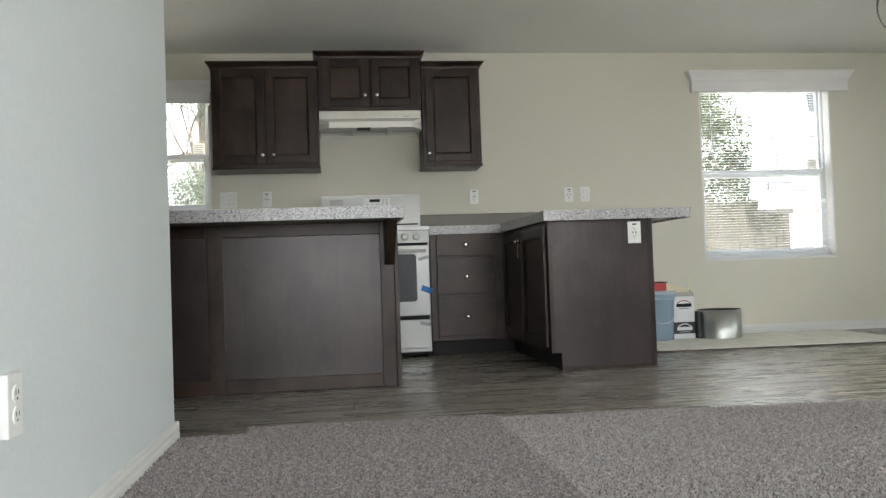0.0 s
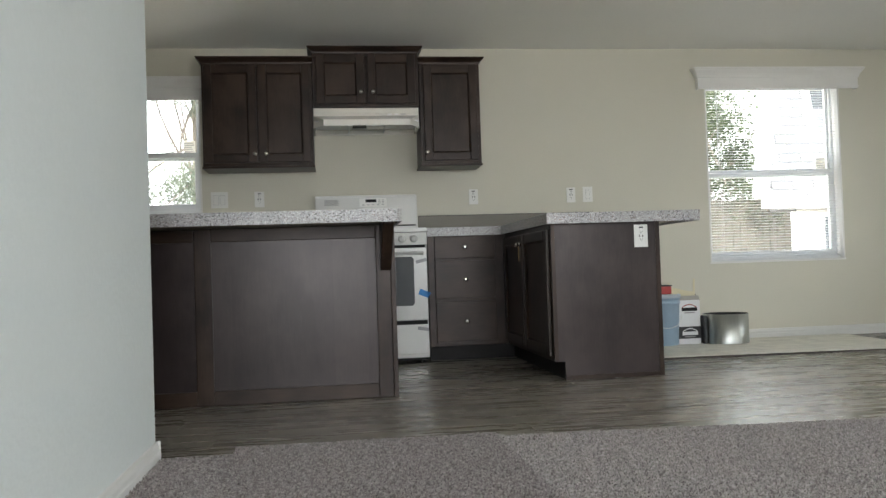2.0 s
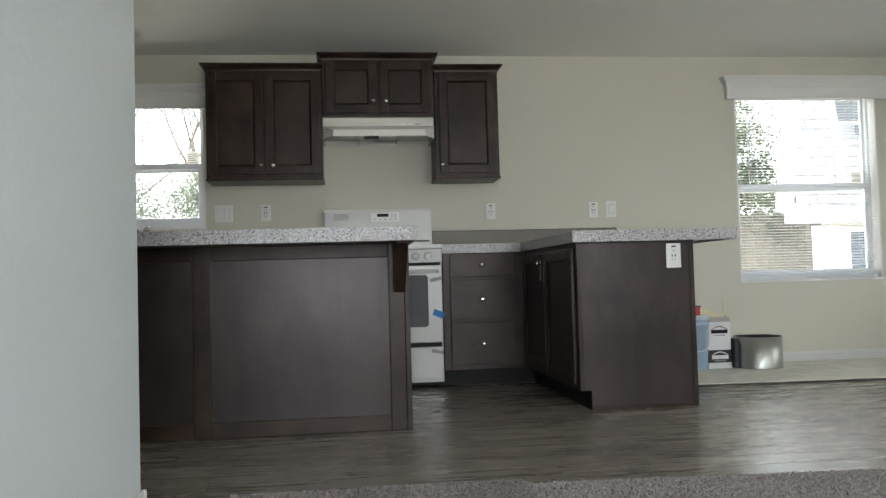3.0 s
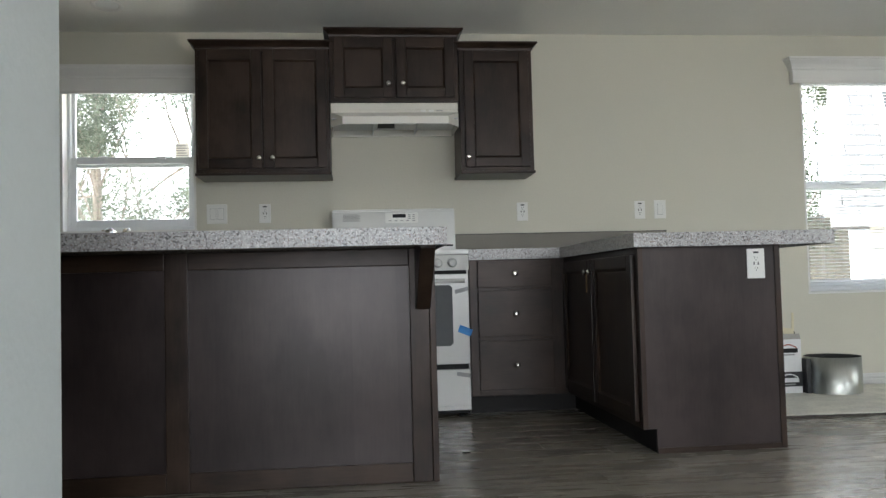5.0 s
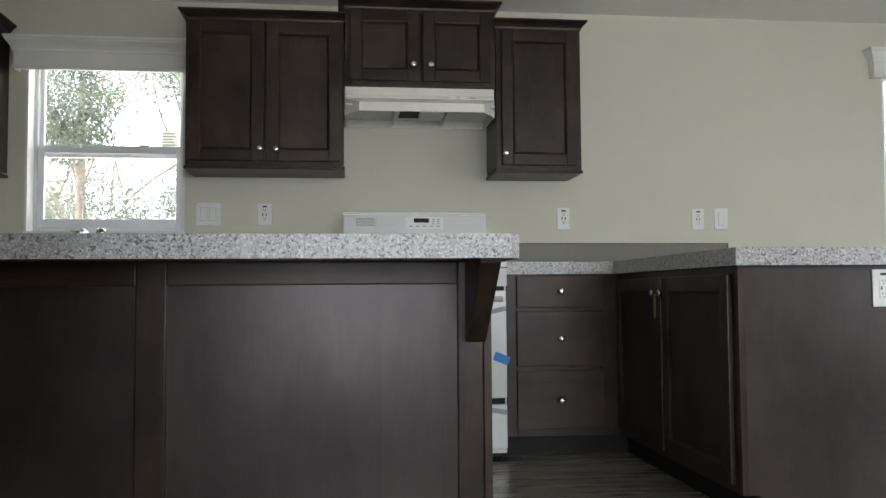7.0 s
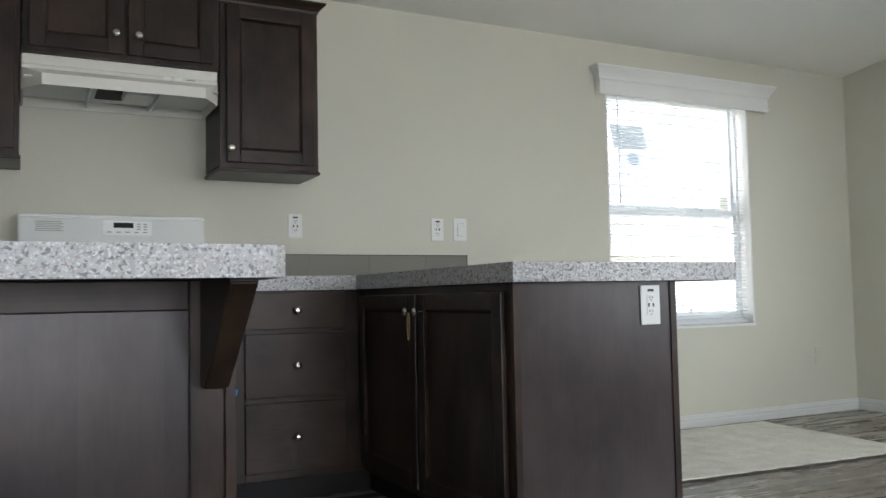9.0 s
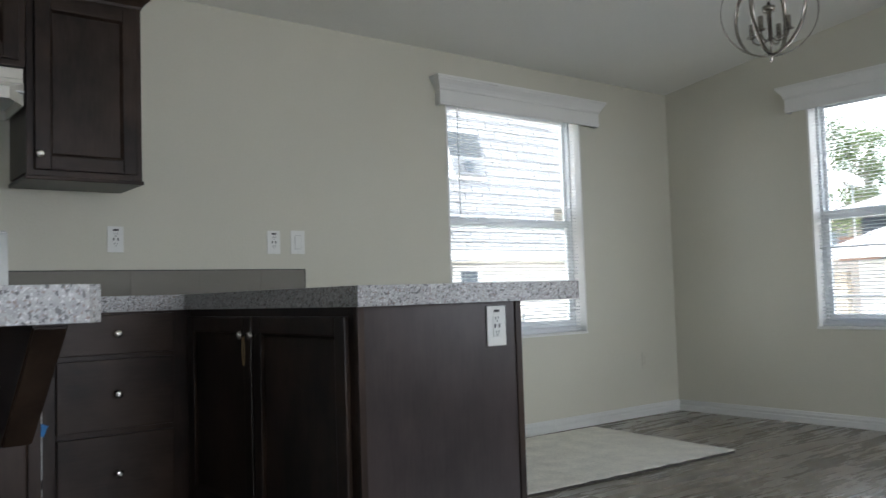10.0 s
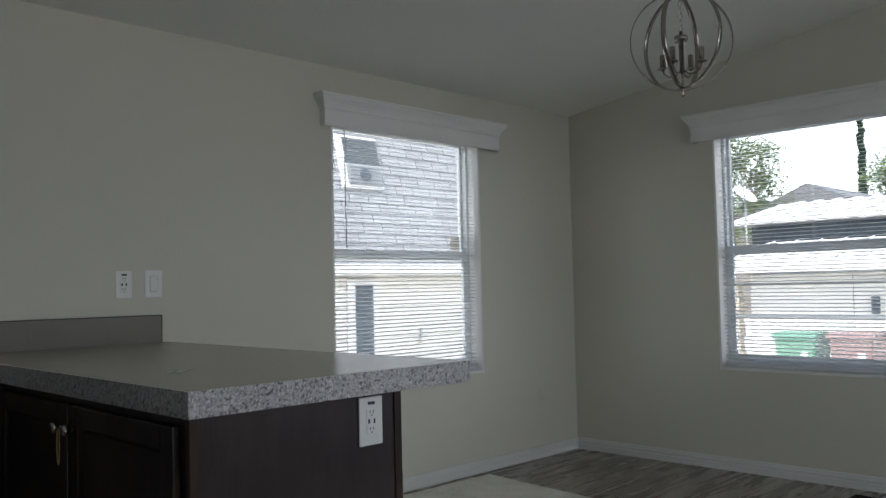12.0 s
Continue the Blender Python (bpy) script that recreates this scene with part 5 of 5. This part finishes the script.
part("hip_cap", hip, M["shingle"], c)
far = part("far_shingles", joined, M["shingle"], c)
far["kind"] = "stuff"


def limb(bm, a, b, r0, r1, bend=0.15, seed=0, n=7):
    rg = random.Random(seed)
    a, b = Vector(a), Vector(b)
    o = Vector((rg.uniform(-1, 1), rg.uniform(-1, 1), rg.uniform(-0.3, 0.3))) * bend * (b - a).length
    pts = [a.lerp(b, i / n) + o * math.sin(math.pi * i / n) for i in range(n + 1)]
    tube(bm, pts, r0, 9, r1)
    return pts


def leaves(bm, centre, rad, count, size, rg, squash=0.8):
    """Small folded leaves strewn through a clump."""
    for _ in range(count):
        d = Vector((rg.gauss(0, 1), rg.gauss(0, 1), rg.gauss(0, 1))).normalized() * rad * rg.random() ** 0.45
        d.z *= squash
        p = Vector(centre) + d
        u = Vector((rg.uniform(-1, 1), rg.uniform(-1, 1), rg.uniform(-1, 0.3))).normalized()
        w = u.cross(Vector((rg.uniform(-1, 1), rg.uniform(-1, 1), 1))).normalized()
        s = size * rg.uniform(0.6, 1.4)
        k = u.cross(w) * s * 0.18
        a, b, e, f = p - u * s, p + w * s * 0.36 + k, p + u * s, p - w * s * 0.36 + k
        v = [bm.verts.new(q) for q in (a, b, e, f)]
        bm.faces.new((v[0], v[1], v[2]))
        bm.faces.new((v[0], v[2], v[3]))


def tree(name, base, height, spread, clumps, per, size, seed, label, leaf="leaf", trunk_r=0.14, low=0.35, loose=1.0):
    rg = random.Random(seed)
    c = thing(name, base, label, "tree")
    bx, by, bz = base
    bm = bmesh.new()
    tops = limb(bm, base, (bx + rg.uniform(-.3, .3), by + rg.uniform(-.3, .3), bz + height * 0.8), trunk_r, trunk_r * 0.3, 0.04, seed)
    lm = bmesh.new()
    for i in range(clumps):
        s = tops[rg.randint(2, len(tops) - 1)]
        a = rg.uniform(0, 2 * math.pi)
        rr = spread * rg.uniform(0.25, 1.0)
        e = Vector((bx + rr * math.cos(a), by + rr * math.sin(a), bz + height * rg.uniform(low, 1.0)))
        limb(bm, s, e, trunk_r * 0.17, 0.008, 0.12, seed * 31 + i, 5)
        leaves(lm, e, spread * loose * rg.uniform(0.22, 0.42), per, size, rg)
    part("trunk", bm, M["bark"], c)
    part("crown", lm, M[leaf], c)
    return c


tree("tree", (-3.4, 12.6, GROUND), 5.6, 1.6, 24, 2300, 0.027, 11, "pale-barked tree with sparse grey-green leaves", leaf="leafp", trunk_r=0.10, loose=1.2)
tree("tree", (-2.3, 14.8, GROUND), 6.2, 1.7, 24, 2300, 0.027, 12, "pale-barked tree with sparse grey-green leaves", leaf="leafp", loose=1.2, trunk_r=0.17)
tree("tree", (-5.6, 15.6, GROUND), 6.5, 2.0, 20, 1900, 0.030, 13, "pale-barked tree with sparse grey-green leaves")
tree("tree", (8.0, 16.6, GROUND), 5.2, 1.85, 32, 480, 0.05, 14, "leafy tree behind the neighbouring home", low=0.25)
tree("tree", (9.4, 21.5, GROUND), 6.5, 2.4, 24, 420, 0.075, 15, "leafy tree behind the neighbouring home")
tree("tree", (22.0, 12.6, GROUND), 5.6, 0.95, 60, 120, 0.05, 16, "bushy tree over the low roofs", trunk_r=0.06, low=0.5, loose=1.5, leaf="leafg")
tree("tree", (27.5, 10.3, GROUND), 5.2, 1.25, 60, 130, 0.06, 17, "rounded bushy green tree over the low roofs", trunk_r=0.08, low=0.6, loose=1.4, leaf="leafg")
c = thing("cypress_tree", (38.0, 15.1, GROUND), "tall narrow dark cypress in the distance", "tree")
bm, lm, rg = bmesh.new(), bmesh.new(), random.Random(4)
limb(bm, (38.0, 15.1, GROUND), (38.0, 15.1, 8.8), 0.16, 0.03, 0.0, 3)
for k in range(40):
    z = 0.3 + 9.2 * k / 40
    r = 0.24 * (1 - k / 41) + 0.05
    leaves(lm, (38.0 + rg.uniform(-.03, .03), 15.1 + rg.uniform(-.03, .03), z), r, 110, 0.13, rg, 1.3)
part("trunk", bm, M["bark"], c)
part("crown", lm, M["leafd"], c)

# low white outbuilding beyond the end window
c = thing("outbuilding", (14.5, 3, GROUND), "low white outbuilding with a shallow pale roof", "shed")
part("wall", bm_box(13.0, 16.0, -6.0, 8.55, GROUND, 1.22), M["whitewall"], c)
for k in range(8):
    part("wall_panel", bm_box(12.975, 12.999, 8.5 - 1.5 * (k + 1) + 0.012, 8.5 - 1.5 * k, GROUND + 0.05, 1.2), M["whitewall"], c)
part("lamp_box", bm_box(12.90, 12.974, 6.65, 6.75, 0.62, 0.86, bevel=0.01), M["shadowwall"], c, "small dark box on the wall")
bm = bmesh.new()
prism(bm, [(12.55, 1.30), (12.55, 1.36), (14.6, 1.78), (14.6, 1.70)], "y", -6.2, 8.95)
part("roof", bm, M["roofwhite"], c)
bm = bmesh.new()
for k in range(38):
    y = -6.0 + k * 0.4
    prism(bm, [(12.56, 1.362), (12.56, 1.385), (14.58, 1.803), (14.58, 1.779)], "y", y, y + 0.03)
part("roof_rib", bm, M["roofwhite"], c)
part("eave_board", bm_box(12.53, 12.549, -6.2, 8.95, 1.24, 1.37), M["roofwhite"], c)

c = thing("rear_house", (17, 3, GROUND), "house behind with a white corrugated roof", "house")
# wall under the eave: its shade is put into the dark slate colour
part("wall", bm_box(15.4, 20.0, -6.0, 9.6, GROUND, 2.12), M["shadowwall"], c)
bm = bmesh.new()
prism(bm, [(15.0, 2.14), (15.0, 2.20), (17.4, 2.68), (20.2, 2.20), (20.2, 2.14)], "y", -6.2, 9.9)
part("roof", bm, M["roofwhite"], c)
bm = bmesh.new()
for k in range(44):
    y = -6.1 + k * 0.36
    prism(bm, [(14.97, 2.145), (14.97, 2.235), (17.4, 2.715), (17.4, 2.685)], "y", y, y + 0.11)
part("corrugation", bm, M["roofwhite"], c)
part("brown_screen", bm_box(14.7, 14.75, 8.97, 9.7, 1.25, 1.70), M["darkwood"], c, "brown weathered board screen")

c = thing("satellite_dish", (13.55, 8.82, 1.9), "small white satellite dish on a mast", "dish")
bm = bmesh.new()
dmx = look((13.45, 8.82, 2.50), (13.32, 8.16, 3.20)) @ Matrix.Rotation(math.pi, 4, "X")
lathe(bm, [(0.02, 0.0), (0.09, 0.010), (0.16, 0.034), (0.21, 0.058), (0.205, 0.063), (0.15, 0.040), (0.02, 0.008)], 24, dmx)
part("reflector", bm, M["plate"], c)
bm = bmesh.new()
tube(bm, [(13.5, 8.82, 1.4), (13.5, 8.82, 2.5)], 0.02, 8)
tube(bm, [(13.45, 8.80, 2.45), (13.1, 8.66, 2.72)], 0.012, 6)
part("mast", bm, M["steel"], c)

# distant homes
for x, y, w, h, k in ((32, 15.0, 4, 3.7, "farwall"), (36, 18.5, 6, 3.6, "farwall"), (30, 5.0, 6, 3.0, "farwall")):
    c = thing("distant_house", (x, y, GROUND), "pale distant home with a low gable roof", "house")
    part("wall", bm_box(x, x + 6, y - w / 2, y + w / 2, GROUND, h), M[k], c)
    bm = bmesh.new()
    prism(bm, [(y - w / 2 - 0.3, h), (y + w / 2 + 0.3, h), (y, h + 1.0)], "x", x - 0.3, x + 6.3)
    part("roof", bm, M["underlay"], c)
    for j in range(3):
        wy = y - w / 2 + 1.0 + j * (w - 2.6) / 2
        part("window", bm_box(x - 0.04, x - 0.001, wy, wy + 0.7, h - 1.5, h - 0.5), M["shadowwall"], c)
bm = bmesh.new()
bm2 = thing("utility_pole", (45, 13.5, GROUND), "distant wooden utility pole with a crossarm", "pole")
tube(bm, [(45, 15.6, GROUND), (45, 15.6, 10.5)], 0.14, 8)
box(bm, 44.95, 45.05, 14.7, 16.5, 9.6, 9.75)
part("post", bm, M["bark"], bm2)

c = thing("board_fence", (7.0, 15.0, GROUND), "weathered tan board fence under the trees", "fence")
for k in range(24):
    part("board", bm_box(5.2 + k * 0.15, 5.342 + k * 0.15, 15.0, 15.02, GROUND, 1.75 + 0.02 * (k * 7 % 3)), M["fencewood"], c)
for z in (0.0, 1.4):
    part("rail", bm_box(5.2, 8.79, 15.021, 15.06, z, z + 0.09), M["fencewood"], c)

# block wall and chain-link fence
c = thing("block_wall", (12.8, 10.5, GROUND), "tan concrete block yard wall", "wall")
BLK = bmesh.new()
box(BLK, 0, 0.19, 0.005, 0.395, 0.005, 0.195, 0.006)
blk_me = mesh_of("block", BLK, M["concrete"])
for r in range(8):
    for k in range(6):
        piece("block", blk_me, c, Matrix.Translation((12.75, 8.62 + k * 0.40 + (0.2 if r % 2 else 0), GROUND + r * 0.20)))
part("mortar_core", bm_box(12.77, 12.92, 8.64, 11.2, GROUND, GROUND + 1.6), M["concrete"], c)

c = thing("chain_link_fence", (9.2, 5, GROUND), "galvanised chain-link fence with a top rail", "fence")
FX, FT = 9.3, 0.72
bm = bmesh.new()
tube(bm, [(FX, -2, FT), (FX, 7.2, FT)], 0.021, 10)
part("top_rail", bm, M["steel"], c)
for y in (7.2, 4.9, 2.6, 0.3):
    bm = bmesh.new()
    tube(bm, [(FX, y, GROUND), (FX, y, FT + 0.04)], 0.03, 10)
    part("post", bm, M["steel"], c)
bm = bmesh.new()
H = FT - GROUND
for k in range(-22, 74):
    y = 2.9 + k * 0.0585
    for s in (1, -1):
        a0, a1 = y, y + s * H
        z0, z1 = GROUND, FT
        lo_y, hi_y = 2.9, 7.2
        # clip to the bay
        t0, t1 = 0.0, 1.0
        for lim, sign in ((lo_y, 1), (hi_y, -1)):
            d0, d1 = sign * (a0 - lim), sign * (a1 - lim)
            if d0 < 0 and d1 < 0:
                t0, t1 = 1, 0
            elif d0 < 0:
                t0 = max(t0, d0 / (d0 - d1))
            elif d1 < 0:
                t1 = min(t1, d0 / (d0 - d1))
        if t1 - t0 > 0.01:
            tube(bm, [(FX + 0.003 * s, a0 + (a1 - a0) * t, z0 + (z1 - z0) * t) for t in (t0, t1)], 0.0018, 4)
part("mesh", bm, M["steel"], c)["kind"] = "stuff"


def wheelie_bin(place, material, label):
    x, y, z = place
    c = thing("wheelie_bin", place, label, "bin", "wheelie bins")
    bm = bmesh.new()
    lo = [bm.verts.new(v) for v in ((x - 0.225, y - 0.216, z + 0.054), (x + 0.225, y - 0.216, z + 0.054), (x + 0.225, y + 0.216, z + 0.054), (x - 0.225, y + 0.216, z + 0.054))]
    hi = [bm.verts.new(v) for v in ((x - 0.297, y - 0.270, z + 0.882), (x + 0.297, y - 0.270, z + 0.882), (x + 0.297, y + 0.270, z + 0.882), (x - 0.297, y + 0.270, z + 0.882))]
    for i in range(4):
        bm.faces.new((lo[i], lo[(i + 1) % 4], hi[(i + 1) % 4], hi[i]))
    bm.faces.new(lo[::-1])
    bmesh.ops.bevel(bm, geom=bm.edges[:], offset=0.02, segments=2, affect="EDGES")
    part("body", bm, material, c)
    part("rim", bm_box(x - 0.315, x + 0.315, y - 0.288, y + 0.288, z + 0.877, z + 0.909, bevel=0.01), material, c)
    bm = bmesh.new()
    prism(bm, [(x - 0.324, z + 0.911), (x + 0.324, z + 0.911), (x + 0.324, z + 0.927), (x + 0.090, z + 0.968), (x - 0.225, z + 0.968), (x - 0.324, z + 0.927)], "y", y - 0.297, y + 0.297)
    part("lid", bm, material, c)
    part("label_plate", bm_box(x - 0.310, x - 0.302, y - 0.180, y - 0.090, z + 0.594, z + 0.720), M["plate"], c, "white label")
    for yy in (y - 0.243, y + 0.225):
        bm = bmesh.new()
        lathe(bm, [(0.09, 0), (0.09, 0.03)], 18, Matrix.Translation((x + 0.216, yy, z + 0.0905)) @ Matrix.Rotation(math.pi / 2, 4, "X"))
        part("wheel", bm, M["black"], c)
    return c


wheelie_bin((11.75, 7.26, GROUND), M["bingreen"], "green plastic wheelie bin with closed lid")
wheelie_bin((11.85, 6.58, GROUND), M["binbrown"], "maroon plastic wheelie bin with closed lid")

# ---- floor planks ----
PW, PL, PYS = 0.152, 1.22, 2.70
rng = random.Random(21)
y = PYS
while y < YB - 0.01:
    w = min(PW, YB - y)
    x = XL - rng.uniform(0, PL)
    while x < XR:
        a, b = max(x, XL), min(x + PL, XR)
        if b - a > 0.02:
            bm = bmesh.new()
            g = 0.0004
            vs = [bm.verts.new(v) for v in ((a + g, y + g, -0.008), (b - g, y + g, -0.008), (b - g, y + w - g, -0.008), (a + g, y + w - g, -0.008), (a + 2 * g, y + 2 * g, 0), (b - 2 * g, y + 2 * g, 0), (b - 2 * g, y + w - 2 * g, 0), (a + 2 * g, y + w - 2 * g, 0))]
            for q in ((4, 5, 6, 7), (0, 1, 5, 4), (1, 2, 6, 5), (2, 3, 7, 6), (3, 0, 4, 7)):
                bm.faces.new([vs[i] for i in q])
            part("plank", bm, M["plank"], floor)
        x += PL
    y += w

# ---- carpet ----
def carpet_edge(x):
    return 2.800 if x < -0.36 else (2.922 if x < 0.585 else max(2.870 - 0.07 * (x - 0.6), 2.765))


cp = thing("carpet", (2.2, 1.0, 0), "taupe cut-pile carpet with trimmed uneven edges", "carpet", "", "structure")
for x0, x1, lift in ((PX + 0.013, -0.36, 0.010), (-0.36, 0.585, 0.014), (0.585, XR - 0.013, 0.011)):
    bm = bmesh.new()
    n = 40
    e = [(x0 + (x1 - x0) * i / n, carpet_edge(x0 + 1e-4 + (x1 - x0 - 2e-4) * i / n) + 0.006 * math.sin(i * 1.9) + rng.uniform(-0.003, 0.003)) for i in range(n + 1)]
    prism(bm, [(x0, YS), (x1, YS)] + e[::-1], "z", 0.0004, lift)
    part("piece", bm, M["carpet"], cp)
rng = np.random.default_rng(8)
for x0, x1, y0, step, lift, tuft in ((PX + 0.016, 0.585, 1.30, 0.0064, 0.013, "tuft"), (0.585, 2.75, 1.30, 0.0068, 0.0105, "tuft2")):
    verts, faces = [], []
    nx, ny = int((x1 - x0) / step), int((3.0 - y0) / step)
    for i in range(nx):
        for j in range(ny):
            x, y = x0 + (i + rng.random()) * step, y0 + (j + rng.random()) * step
            if y > carpet_edge(x) + 0.004:
                continue
            a = rng.random() * 6.28
            r, h = 0.0024 + 0.0014 * rng.random(), 0.003 + 0.005 * rng.random()
            lx, ly = rng.normal(0, 0.004), rng.normal(0, 0.004)
            k = len(verts)
            for q in range(3):
                verts.append((x + r * math.cos(a + 2.09 * q), y + r * math.sin(a + 2.09 * q), lift - 0.004))
            for q in range(3):
                verts.append((x + lx + 0.6 * r * math.cos(a + 0.5 + 2.09 * q), y + ly + 0.6 * r * math.sin(a + 0.5 + 2.09 * q), lift + h))
            faces += [(k, k + 1, k + 4, k + 3), (k + 1, k + 2, k + 5, k + 4), (k + 2, k, k + 3, k + 5), (k + 3, k + 4, k + 5)]
    me = bpy.data.meshes.new("tufts")
    me.from_pydata(verts, [], faces)
    me.materials.append(M[tuft])
    tf = new("tufts", me)
    tf.parent = cp
    tf.matrix_parent_inverse = world_of(cp).inverted()
    tagged(tf, "", "", "", "stuff")
